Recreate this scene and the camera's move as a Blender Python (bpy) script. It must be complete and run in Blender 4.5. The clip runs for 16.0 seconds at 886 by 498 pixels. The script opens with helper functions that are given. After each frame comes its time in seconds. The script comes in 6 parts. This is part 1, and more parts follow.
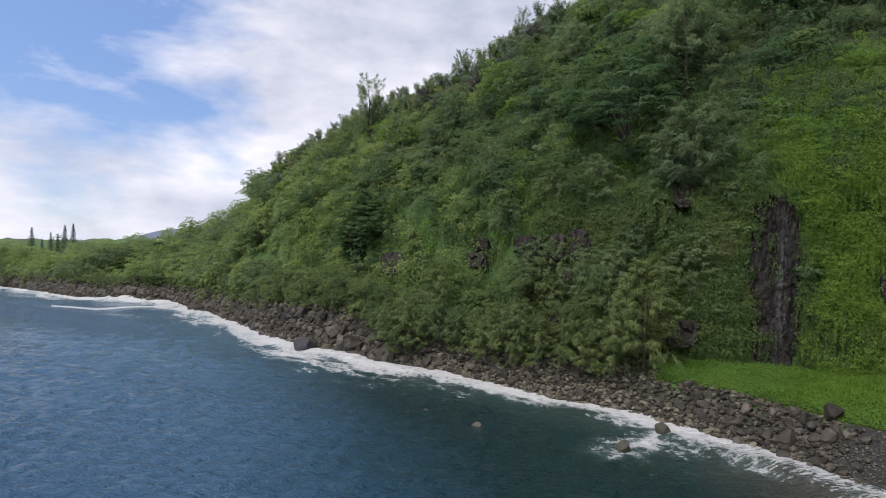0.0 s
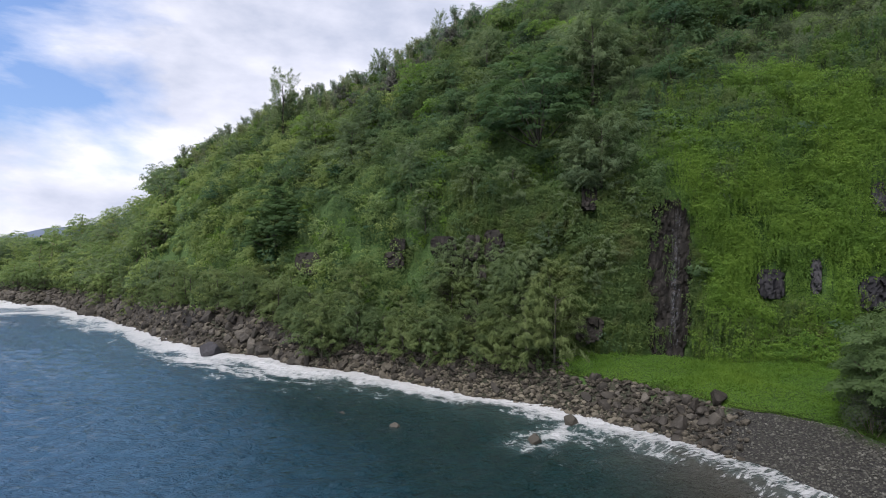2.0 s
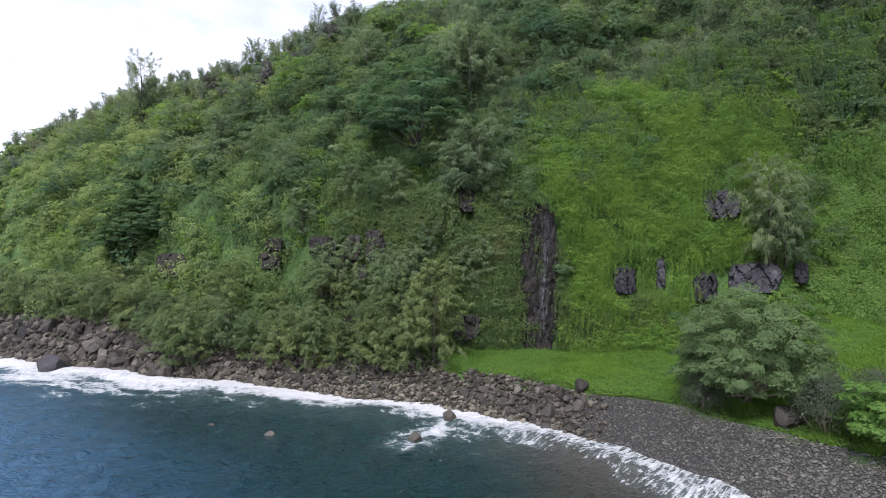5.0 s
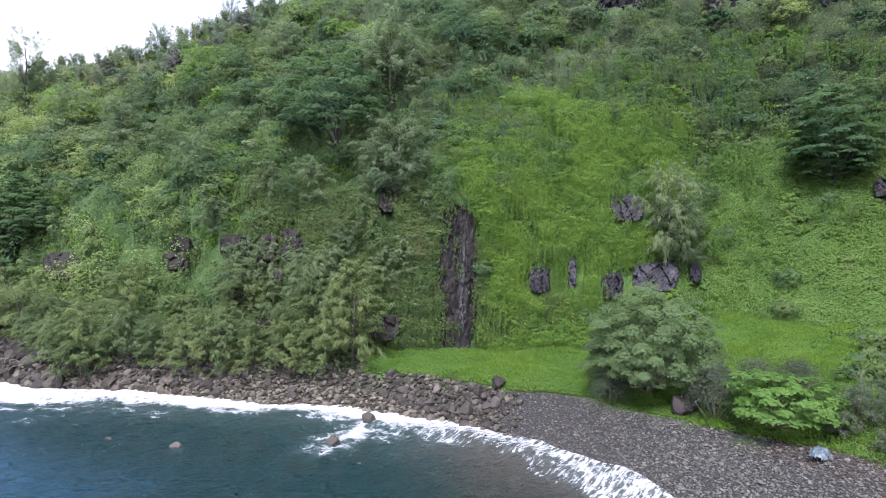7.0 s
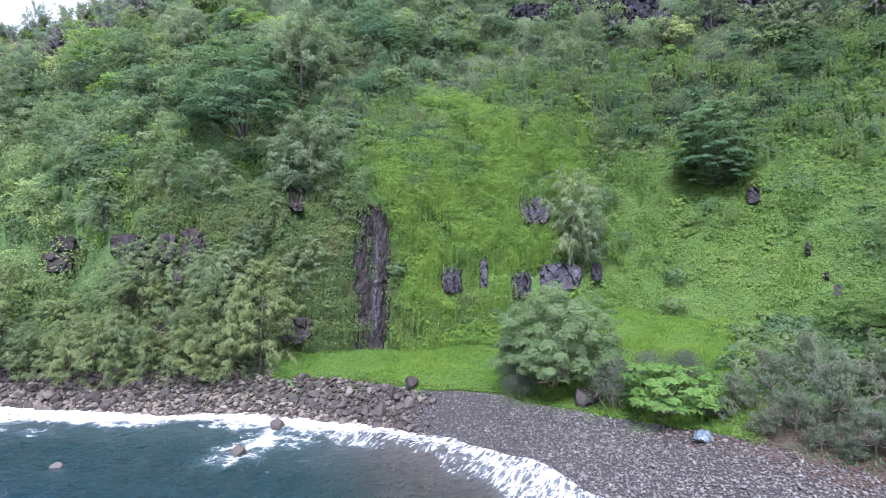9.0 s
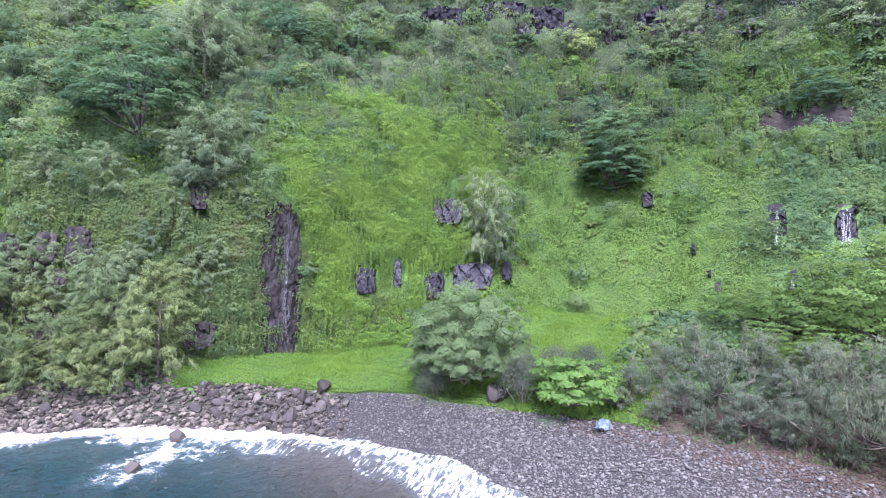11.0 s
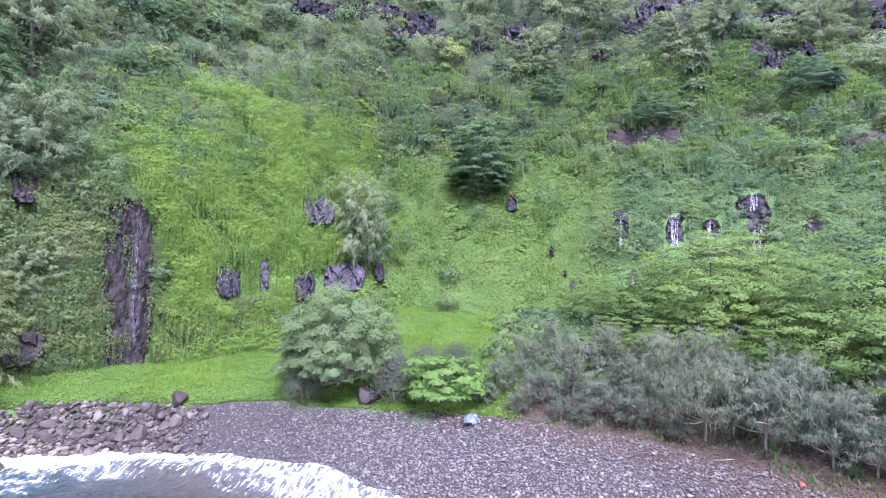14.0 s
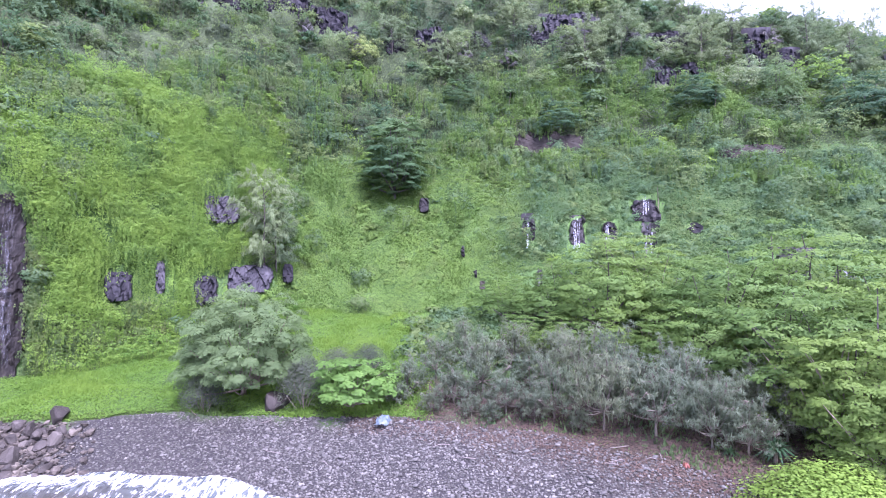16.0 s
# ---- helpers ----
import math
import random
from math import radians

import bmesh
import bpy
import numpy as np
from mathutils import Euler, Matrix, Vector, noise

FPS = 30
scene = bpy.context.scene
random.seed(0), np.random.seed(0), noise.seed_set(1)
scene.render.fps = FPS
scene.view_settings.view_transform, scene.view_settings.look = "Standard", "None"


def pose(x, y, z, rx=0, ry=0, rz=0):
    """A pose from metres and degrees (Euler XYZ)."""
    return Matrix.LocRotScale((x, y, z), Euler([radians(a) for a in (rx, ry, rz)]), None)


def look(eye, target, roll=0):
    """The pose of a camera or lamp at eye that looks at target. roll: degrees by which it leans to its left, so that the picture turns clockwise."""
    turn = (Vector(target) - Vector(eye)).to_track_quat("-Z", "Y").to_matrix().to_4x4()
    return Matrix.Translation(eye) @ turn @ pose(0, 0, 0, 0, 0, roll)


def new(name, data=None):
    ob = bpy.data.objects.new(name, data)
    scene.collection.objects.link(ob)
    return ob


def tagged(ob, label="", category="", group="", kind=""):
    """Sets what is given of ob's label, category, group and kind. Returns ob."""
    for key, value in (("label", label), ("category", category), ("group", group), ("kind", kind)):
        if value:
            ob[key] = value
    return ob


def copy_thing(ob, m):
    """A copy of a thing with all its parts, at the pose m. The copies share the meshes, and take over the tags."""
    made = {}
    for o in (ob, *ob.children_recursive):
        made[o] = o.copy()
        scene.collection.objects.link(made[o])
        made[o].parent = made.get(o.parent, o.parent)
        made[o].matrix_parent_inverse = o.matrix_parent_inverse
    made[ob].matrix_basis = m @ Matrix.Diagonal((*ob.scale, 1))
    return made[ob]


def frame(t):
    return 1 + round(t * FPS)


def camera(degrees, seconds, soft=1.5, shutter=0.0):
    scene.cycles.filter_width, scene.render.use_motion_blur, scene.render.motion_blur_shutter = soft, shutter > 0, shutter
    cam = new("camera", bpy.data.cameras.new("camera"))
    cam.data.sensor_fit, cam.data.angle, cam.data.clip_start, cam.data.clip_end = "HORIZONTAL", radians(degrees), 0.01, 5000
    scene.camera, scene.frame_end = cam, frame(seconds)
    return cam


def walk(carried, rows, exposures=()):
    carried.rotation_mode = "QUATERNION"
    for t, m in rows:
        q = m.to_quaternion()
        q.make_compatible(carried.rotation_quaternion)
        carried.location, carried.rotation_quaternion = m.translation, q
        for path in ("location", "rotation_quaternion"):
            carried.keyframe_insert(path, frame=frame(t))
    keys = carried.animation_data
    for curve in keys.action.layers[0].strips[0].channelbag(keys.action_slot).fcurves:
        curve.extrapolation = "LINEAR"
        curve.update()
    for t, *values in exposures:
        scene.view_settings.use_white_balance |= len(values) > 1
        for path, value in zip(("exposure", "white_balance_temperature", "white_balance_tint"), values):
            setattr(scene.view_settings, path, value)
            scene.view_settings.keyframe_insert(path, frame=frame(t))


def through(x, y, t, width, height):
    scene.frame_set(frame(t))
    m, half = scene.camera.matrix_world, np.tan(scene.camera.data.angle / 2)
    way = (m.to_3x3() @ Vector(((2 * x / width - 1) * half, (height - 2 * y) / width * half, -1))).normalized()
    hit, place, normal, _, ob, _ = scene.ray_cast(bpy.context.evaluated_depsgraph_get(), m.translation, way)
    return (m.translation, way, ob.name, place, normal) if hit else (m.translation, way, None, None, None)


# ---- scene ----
cam = camera(79.36, 16.0, soft=0.95, shutter=0.15)
EYE = 15.0  # height of the drone over the sea
# seconds, yaw, pitch, roll: the drone hovers and turns to its right
TURN = [
    (0.0, 0.00, -0.00, -0.00), (0.5, -2.07, -0.02, -0.03), (1.0, -4.43, -0.00, -0.05), (1.5, -6.56, -0.00, -0.07), (2.0, -8.85, 0.03, -0.05),
    (2.5, -10.84, 0.02, -0.03), (3.0, -12.88, 0.05, -0.07), (3.5, -14.87, 0.03, -0.07), (4.0, -17.18, 0.04, -0.05), (6.5, -27.99, 0.09, -0.12),
    (7.0, -30.19, 0.11, -0.20), (7.5, -32.35, 0.13, -0.27), (8.0, -34.90, 0.15, -0.30), (8.5, -37.14, 0.18, -0.29), (9.0, -39.45, 0.21, -0.26),
    (11.5, -50.95, 0.28, -0.28), (12.0, -53.18, 0.29, -0.31), (12.5, -55.24, 0.32, -0.33), (13.0, -57.52, 0.35, -0.37), (13.5, -59.73, 0.39, -0.39),
    (14.0, -62.28, 0.46, -0.40), (14.5, -64.73, 0.50, -0.38), (15.0, -67.21, 0.55, -0.41), (15.5, -69.33, 0.57, -0.40), (16.0, -71.67, 0.60, -0.42),
]
walk(cam, [(t, pose(0, 0, EYE, 90 + p, r, y)) for t, y, p, r in TURN],
     exposures=[(0.0, 0.40, 6300, 19), (2.0, 0.52, 6200, 19), (4.0, 0.82, 6000, 21), (7.0, 1.64, 5750, 28), (9.0, 2.10, 5450, 35), (12.0, 2.48, 5380, 45), (16.0, 2.54, 5330, 52)])

# ---- light ----
SUN_AZ, SUN_EL = 230.0, 56.0  # compass azimuth from +y towards +x, and height
world = bpy.data.worlds.new("world")
scene.world = world
world.use_nodes = True
wn, wl = world.node_tree.nodes, world.node_tree.links
wn.clear()


def wnode(kind, **values):
    n = wn.new(kind)
    for k, v in values.items():
        if k in n.inputs:
            n.inputs[k].default_value = v
    return n


sky = wn.new("ShaderNodeTexSky")
sky.sky_type, sky.sun_disc = "NISHITA", False
sky.sun_elevation, sky.sun_rotation = radians(SUN_EL), radians(SUN_AZ)
sky.air_density, sky.dust_density, sky.ozone_density = 1.0, 0.15, 2.0
coord = wn.new("ShaderNodeTexCoord")
stretch = wnode("ShaderNodeMapping")
stretch.inputs["Scale"].default_value = (1.0, 1.0, 2.2)
stretch.inputs["Location"].default_value = (0.35, 0.1, 0.0)
wl.new(coord.outputs["Generated"], stretch.inputs["Vector"])
puff = wnode("ShaderNodeTexNoise", Scale=2.4, Detail=9.0, Roughness=0.56, Distortion=0.15)
wl.new(stretch.outputs["Vector"], puff.inputs["Vector"])
cover = wn.new("ShaderNodeValToRGB")
cover.color_ramp.elements[0].position, cover.color_ramp.elements[1].position = 0.40, 0.56
# the cloud thins towards an opening of blue over the open sea
gap = wn.new("ShaderNodeVectorMath")
gap.operation = "DOT_PRODUCT"
gap.inputs[1].default_value = Vector((-0.52, 0.77, 0.40)).normalized()
wl.new(coord.outputs["Generated"], gap.inputs[0])
thin = wn.new("ShaderNodeMapRange")
for key, v in (("From Min", 0.93), ("From Max", 1.0), ("To Min", 0.2), ("To Max", -0.22)):
    thin.inputs[key].default_value = v
wl.new(gap.outputs["Value"], thin.inputs["Value"])
low_gap = wn.new("ShaderNodeVectorMath")
low_gap.operation = "DOT_PRODUCT"
low_gap.inputs[1].default_value = Vector((-0.72, 0.68, 0.10)).normalized()
wl.new(coord.outputs["Generated"], low_gap.inputs[0])
low_thin = wn.new("ShaderNodeMapRange")
for key, v in (("From Min", 0.955), ("From Max", 1.0), ("To Min", 0.0), ("To Max", -0.07)):
    low_thin.inputs[key].default_value = v
wl.new(low_gap.outputs["Value"], low_thin.inputs["Value"])
added = wn.new("ShaderNodeMath")
wl.new(puff.outputs["Fac"], added.inputs[0])
wl.new(thin.outputs["Result"], added.inputs[1])
both_gaps = wn.new("ShaderNodeMath")
wl.new(added.outputs["Value"], both_gaps.inputs[0])
wl.new(low_thin.outputs["Result"], both_gaps.inputs[1])
wl.new(both_gaps.outputs["Value"], cover.inputs["Fac"])
shade = wnode("ShaderNodeTexNoise", Scale=3.6, Detail=8.0, Roughness=0.55)
wl.new(stretch.outputs["Vector"], shade.inputs["Vector"])
tone = wn.new("ShaderNodeValToRGB")
tone.color_ramp.elements[0].position, tone.color_ramp.elements[1].position = 0.35, 0.65
tone.color_ramp.elements[0].color = (2.75, 3.05, 3.5, 1)
tone.color_ramp.elements[1].color = (5.1, 5.2, 5.3, 1)
wl.new(shade.outputs["Fac"], tone.inputs["Fac"])
mixed = wn.new("ShaderNodeMixRGB")
wl.new(cover.outputs["Color"], mixed.inputs["Fac"])
height_ = wn.new("ShaderNodeSeparateXYZ")
wl.new(coord.outputs["Generated"], height_.inputs["Vector"])
haze = wn.new("ShaderNodeValToRGB")  # moist air dulls the glare of the low sky
haze.color_ramp.elements[0].position, haze.color_ramp.elements[1].position = 0.0, 0.4
haze.color_ramp.elements[0].color, haze.color_ramp.elements[1].color = (0.42, 0.46, 0.55, 1), (0.85, 0.87, 0.9, 1)
wl.new(height_.outputs["Z"], haze.inputs["Fac"])
dulled = wn.new("ShaderNodeMixRGB")
dulled.blend_type, dulled.inputs["Fac"].default_value = "MULTIPLY", 1.0
wl.new(sky.outputs["Color"], dulled.inputs["Color1"])
wl.new(haze.outputs["Color"], dulled.inputs["Color2"])
wl.new(dulled.outputs["Color"], mixed.inputs["Color1"])
wl.new(tone.outputs["Color"], mixed.inputs["Color2"])
back = wnode("ShaderNodeBackground", Strength=0.15)
wl.new(mixed.outputs["Color"], back.inputs["Color"])
wout = wn.new("ShaderNodeOutputWorld")
wl.new(back.outputs["Background"], wout.inputs["Surface"])

sun = new("sun", bpy.data.lights.new("sun", "SUN"))
sun.data.energy, sun.data.angle, sun.data.color = 2.4, radians(18.0), (1.0, 0.95, 0.87)
sun.matrix_world = look(
    (math.sin(radians(SUN_AZ)) * math.cos(radians(SUN_EL)), math.cos(radians(SUN_AZ)) * math.cos(radians(SUN_EL)), math.sin(radians(SUN_EL))), (0, 0, 0))


# ---- materials ----
def ramp_node(nt, fac, stops):
    n = nt.nodes.new("ShaderNodeValToRGB")
    e = n.color_ramp.elements
    while len(e) < len(stops):
        e.new(0.5)
    for el, (p, c) in zip(e, stops):
        el.position, el.color = p, (*c, 1)
    nt.links.new(fac, n.inputs["Fac"])
    return n.outputs["Color"]


def noise_node(nt, scale, detail=4.0, rough=0.55, vector=None, squash=None):
    n = nt.nodes.new("ShaderNodeTexNoise")
    n.inputs["Scale"].default_value, n.inputs["Detail"].default_value, n.inputs["Roughness"].default_value = scale, detail, rough
    if vector is None:
        vector = nt.nodes.new("ShaderNodeNewGeometry").outputs["Position"]
    if squash:
        m = nt.nodes.new("ShaderNodeMapping")
        m.inputs["Scale"].default_value = squash
        nt.links.new(vector, m.inputs["Vector"])
        vector = m.outputs["Vector"]
    nt.links.new(vector, n.inputs["Vector"])
    return n.outputs["Fac"]


def mix_node(nt, fac, a, b, how="MIX"):
    n = nt.nodes.new("ShaderNodeMixRGB")
    n.blend_type = how
    for key, v in (("Fac", fac), ("Color1", a), ("Color2", b)):
        if isinstance(v, (int, float)):
            n.inputs[key].default_value = v
        elif isinstance(v, tuple):
            n.inputs[key].default_value = (*v, 1)
        else:
            nt.links.new(v, n.inputs[key])
    return n.outputs["Color"]


def math_node(nt, op, a, b=0.0, clamp=False):
    n = nt.nodes.new("ShaderNodeMath")
    n.operation, n.use_clamp = op, clamp
    for k, v in ((0, a), (1, b)):
        if isinstance(v, (int, float)):
            n.inputs[k].default_value = v
        else:
            nt.links.new(v, n.inputs[k])
    return n.outputs["Value"]


def bump_node(nt, height, strength, distance):
    n = nt.nodes.new("ShaderNodeBump")
    n.inputs["Strength"].default_value, n.inputs["Distance"].default_value = strength, distance
    nt.links.new(height, n.inputs["Height"])
    return n.outputs["Normal"]


def blank(name):
    m = bpy.data.materials.new(name)
    m.use_nodes = True
    return m, m.node_tree, m.node_tree.nodes["Principled BSDF"]


def foliage(name, dark, mid, light, gloss=0.6, through=0.5, patch=0.25, straw=None, vary=0.42):
    """Leaves: each leaf its own tint, each plant its own, and broad patches of the stand."""
    m, nt, p = blank(name)
    leaf = nt.nodes.new("ShaderNodeNewGeometry").outputs["Random Per Island"]
    own = nt.nodes.new("ShaderNodeAttribute")
    own.attribute_name = "plant"
    plant = math_node(nt, "FRACT", math_node(nt, "ADD", nt.nodes.new("ShaderNodeObjectInfo").outputs["Random"], own.outputs["Fac"]))
    c = ramp_node(nt, plant, [(0.0, dark), (0.5, mid), (1.0, light)])
    broad = noise_node(nt, patch, 5.0, 0.6)
    c = mix_node(nt, 0.5, c, ramp_node(nt, broad, [(0.3, dark), (0.5, mid), (0.7, light)]))
    tuft = noise_node(nt, 1.3, 3.0, 0.6)
    c = mix_node(nt, 0.25, c, ramp_node(nt, tuft, [(0.32, dark), (0.5, mid), (0.68, light)]))
    c = mix_node(nt, 1.0, c, ramp_node(nt, leaf, [(0.0, (0.93, 0.93, 0.94)), (0.9, (1.06, 1.06, 1.04)), (1.0, (1.25, 1.22, 1.12))]), "MULTIPLY")
    c = mix_node(nt, 1.0, c, (1.04, 1.0, 1.1), "MULTIPLY")
    # kinds of plant that run together: some yellower, some bluer
    kind_ = math_node(nt, "ADD", math_node(nt, "MULTIPLY", plant, 0.3), math_node(nt, "MULTIPLY", noise_node(nt, 0.13, 3.0, 0.6), 0.7))
    warm, cool = (mid[0] * 1.5, mid[1] * 1.22, mid[2] * 0.75), (mid[0] * 0.62, mid[1] * 0.82, mid[2] * 1.3)
    c = mix_node(nt, vary, c, ramp_node(nt, kind_, [(0.38, cool), (0.5, mid), (0.62, warm)]))
    if straw:
        dry = ramp_node(nt, noise_node(nt, 0.35, 5.0, 0.65), [(0.55, (0, 0, 0)), (0.68, (1, 1, 1))])
        c = mix_node(nt, math_node(nt, "MULTIPLY", dry, 0.42), c, straw)
    nt.links.new(c, p.inputs["Base Color"])
    p.inputs["Roughness"].default_value = gloss
    p.inputs["Specular IOR Level"].default_value = 0.18
    t = nt.nodes.new("ShaderNodeBsdfTranslucent")
    nt.links.new(mix_node(nt, 0.2, c, (0.16, 0.24, 0.07)), t.inputs["Color"])
    mx = nt.nodes.new("ShaderNodeMixShader")
    mx.inputs["Fac"].default_value = through
    nt.links.new(p.outputs["BSDF"], mx.inputs[1])
    nt.links.new(t.outputs["BSDF"], mx.inputs[2])
    nt.links.new(mx.outputs["Shader"], nt.nodes["Material Output"].inputs["Surface"])
    return m


def rock(name, dark, mid, light, wet=0.75, scale=1.2, relief=0.1, squash=None, shine=0.3, stops=(0.3, 0.5, 0.72)):
    m, nt, p = blank(name)
    n1 = noise_node(nt, scale, 8.0, 0.62, squash=squash)
    n2 = noise_node(nt, scale * 9, 6.0, 0.6)
    c = ramp_node(nt, n1, list(zip(stops, (dark, mid, light))))
    c = mix_node(nt, 0.22, c, ramp_node(nt, n2, [(0.3, dark), (0.7, light)]))
    each = nt.nodes.new("ShaderNodeNewGeometry").outputs["Random Per Island"]
    whole = nt.nodes.new("ShaderNodeObjectInfo").outputs["Random"]
    both = math_node(nt, "FRACT", math_node(nt, "ADD", each, whole))
    c = mix_node(nt, 0.45, c, ramp_node(nt, both, [(0.0, dark), (0.55, mid), (1.0, light)]))
    nt.links.new(c, p.inputs["Base Color"])
    p.inputs["Roughness"].default_value = wet
    p.inputs["Specular IOR Level"].default_value = shine
    nt.links.new(bump_node(nt, math_node(nt, "ADD", n1, math_node(nt, "MULTIPLY", n2, 0.4)), 0.8, relief), p.inputs["Normal"])
    return m


def bark(name, dark, light):
    m, nt, p = blank(name)
    n = noise_node(nt, 3.0, 6.0, 0.6, squash=(3, 3, 0.6))
    nt.links.new(ramp_node(nt, n, [(0.3, dark), (0.7, light)]), p.inputs["Base Color"])
    p.inputs["Roughness"].default_value = 0.85
    nt.links.new(bump_node(nt, n, 0.7, 0.05), p.inputs["Normal"])
    return m


M_VINE = foliage("vine_leaves", (0.09095, 0.1819, 0.02782), (0.1445, 0.2675, 0.03852), (0.2193, 0.3638, 0.05885), patch=0.16, vary=0.12)
M_ROPE = foliage("creeper_rope_leaves", (0.06, 0.125, 0.024), (0.1, 0.195, 0.036), (0.15, 0.265, 0.052), vary=0.15)
M_SCRUB = foliage("scrub_leaves", (0.0396, 0.0784, 0.0308), (0.099, 0.168, 0.0604), (0.171, 0.252, 0.0912))
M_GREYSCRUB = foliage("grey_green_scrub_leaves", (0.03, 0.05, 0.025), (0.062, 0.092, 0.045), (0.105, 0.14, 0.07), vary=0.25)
# stronger sunlight on the seaward coast is put into these brighter leaf colours
M_SUN_WOOD = foliage("sun_brightened_wood_leaves", (0.105, 0.17, 0.05), (0.205, 0.3, 0.09), (0.295, 0.385, 0.12), through=0.5, vary=0.18)
M_OLIVE = foliage("hanging_vine_leaves", (0.056, 0.098, 0.028), (0.102, 0.168, 0.046), (0.158, 0.23, 0.07), straw=(0.19, 0.17, 0.085), vary=0.25)
M_TARO = foliage("broad_blue_leaves", (0.0575, 0.115, 0.0437), (0.106, 0.19, 0.0667), (0.155, 0.253, 0.0943))
M_GRASS = foliage("grass_blades", (0.075, 0.17, 0.024), (0.13, 0.25, 0.036), (0.195, 0.33, 0.055), through=0.5, vary=0.25)
M_SLOPE = foliage("slope_grass_blades", (0.075, 0.155, 0.03), (0.125, 0.232, 0.044), (0.18, 0.3, 0.064), through=0.5, straw=(0.14, 0.16, 0.065), vary=0.15)
M_CASU = foliage("casuarina_needles", (0.0708, 0.119, 0.0562), (0.144, 0.213, 0.095), (0.224, 0.306, 0.14), through=0.5, vary=0.15)
M_SHORE = foliage("shore_casuarina_needles", (0.085, 0.13, 0.048), (0.15, 0.217, 0.078), (0.215, 0.285, 0.11), through=0.5, vary=0.2)
M_DARK = foliage("dark_broad_leaves", (0.026, 0.062, 0.026), (0.06, 0.128, 0.05), (0.115, 0.21, 0.082), through=0.5)
M_ALMOND = foliage("pale_round_leaves", (0.108, 0.176, 0.063), (0.132, 0.208, 0.074), (0.16, 0.245, 0.088), through=0.5, vary=0.06)
M_BRIGHT = foliage("bright_fan_leaves", (0.07, 0.15, 0.028), (0.125, 0.25, 0.046), (0.185, 0.32, 0.068), through=0.5, vary=0.1)
M_LIME = foliage("lime_leaves", (0.085, 0.17, 0.025), (0.15, 0.275, 0.04), (0.22, 0.35, 0.06), through=0.5, vary=0.1)
M_UMBREL = foliage("feathery_yellow_green_leaves", (0.06, 0.125, 0.026), (0.115, 0.205, 0.042), (0.175, 0.28, 0.062), through=0.5, vary=0.2)
M_PAND = foliage("grey_strap_leaves", (0.085, 0.125, 0.068), (0.15, 0.2, 0.112), (0.215, 0.265, 0.16), through=0.5, vary=0.12)
M_TWIGGY = foliage("grey_bush_leaves", (0.055, 0.075, 0.045), (0.09, 0.115, 0.07), (0.13, 0.155, 0.1), through=0.5, vary=0.1)
M_BAMBOO = foliage("pale_reed_leaves", (0.10, 0.15, 0.087), (0.19, 0.25, 0.128), (0.28, 0.34, 0.182), through=0.5)
M_PINE = foliage("far_pine_needles", (0.02, 0.045, 0.046), (0.035, 0.065, 0.060), (0.06, 0.09, 0.087), through=0.1)
M_BARK = bark("grey_bark", (0.09, 0.075, 0.0516), (0.26, 0.23, 0.1634))
M_TWISTED = bark("grey_brown_bark", (0.06, 0.053, 0.0387), (0.17, 0.155, 0.1118))
M_DIMBARK = bark("dark_bark", (0.035, 0.03, 0.025), (0.1, 0.09, 0.075))
M_PALEBARK = bark("pale_bark", (0.22, 0.20, 0.1462), (0.45, 0.42, 0.3182))
M_BASALT = rock("dark_basalt", (0.006, 0.006, 0.007), (0.015, 0.015, 0.0178), (0.095, 0.094, 0.1), shine=0.15, stops=(0.3, 0.53, 0.68), scale=0.5, squash=(1.4, 1.4, 0.8))
M_BOULDER = rock("weathered_basalt", (0.014, 0.0125, 0.01), (0.042, 0.038, 0.0315), (0.15, 0.137, 0.112))
M_COBBLE = rock("grey_cobble_stone", (0.03, 0.0305, 0.0265), (0.074, 0.0745, 0.064), (0.215, 0.215, 0.184), relief=0.03)
M_WETROCK = rock("wet_cliff_rock", (0.006, 0.0055, 0.0048), (0.018, 0.0165, 0.014), (0.062, 0.056, 0.047), wet=0.6, shine=0.15, scale=1.6, squash=(1.5, 1.5, 0.5))
# wet rock whose near-black base colour stands for shade in overhung holes
M_SHADE_ROCK = rock("wet_shade_black_rock", (0.003, 0.003, 0.003), (0.009, 0.0088, 0.0088), (0.03, 0.029, 0.028), wet=0.5, shine=0.2)
M_SOIL = rock("bare_brown_soil", (0.016, 0.0145, 0.0115), (0.03, 0.0268, 0.021), (0.052, 0.046, 0.036), wet=0.95, scale=0.8)
M_RUBBLE = rock("broken_basalt", (0.009, 0.008, 0.006192), (0.042, 0.037, 0.02838), (0.19, 0.172, 0.129), relief=0.05, scale=2.0)
M_TAN = rock("tan_shore_rock", (0.05, 0.045, 0.032), (0.125, 0.112, 0.082), (0.24, 0.218, 0.165), relief=0.05, scale=2.0)
M_TAN_ROCK = rock("brown_surf_rock", (0.018, 0.0165, 0.0125), (0.048, 0.044, 0.034), (0.12, 0.11, 0.088), relief=0.08, scale=1.5)
# air haze over the far mountain is mixed into these blue base colours
M_HAZE_MOUNT = rock("haze_blue_mountain", (0.10, 0.13, 0.18), (0.12, 0.155, 0.21), (0.14, 0.175, 0.23), scale=0.004, relief=1.0, wet=1.0)


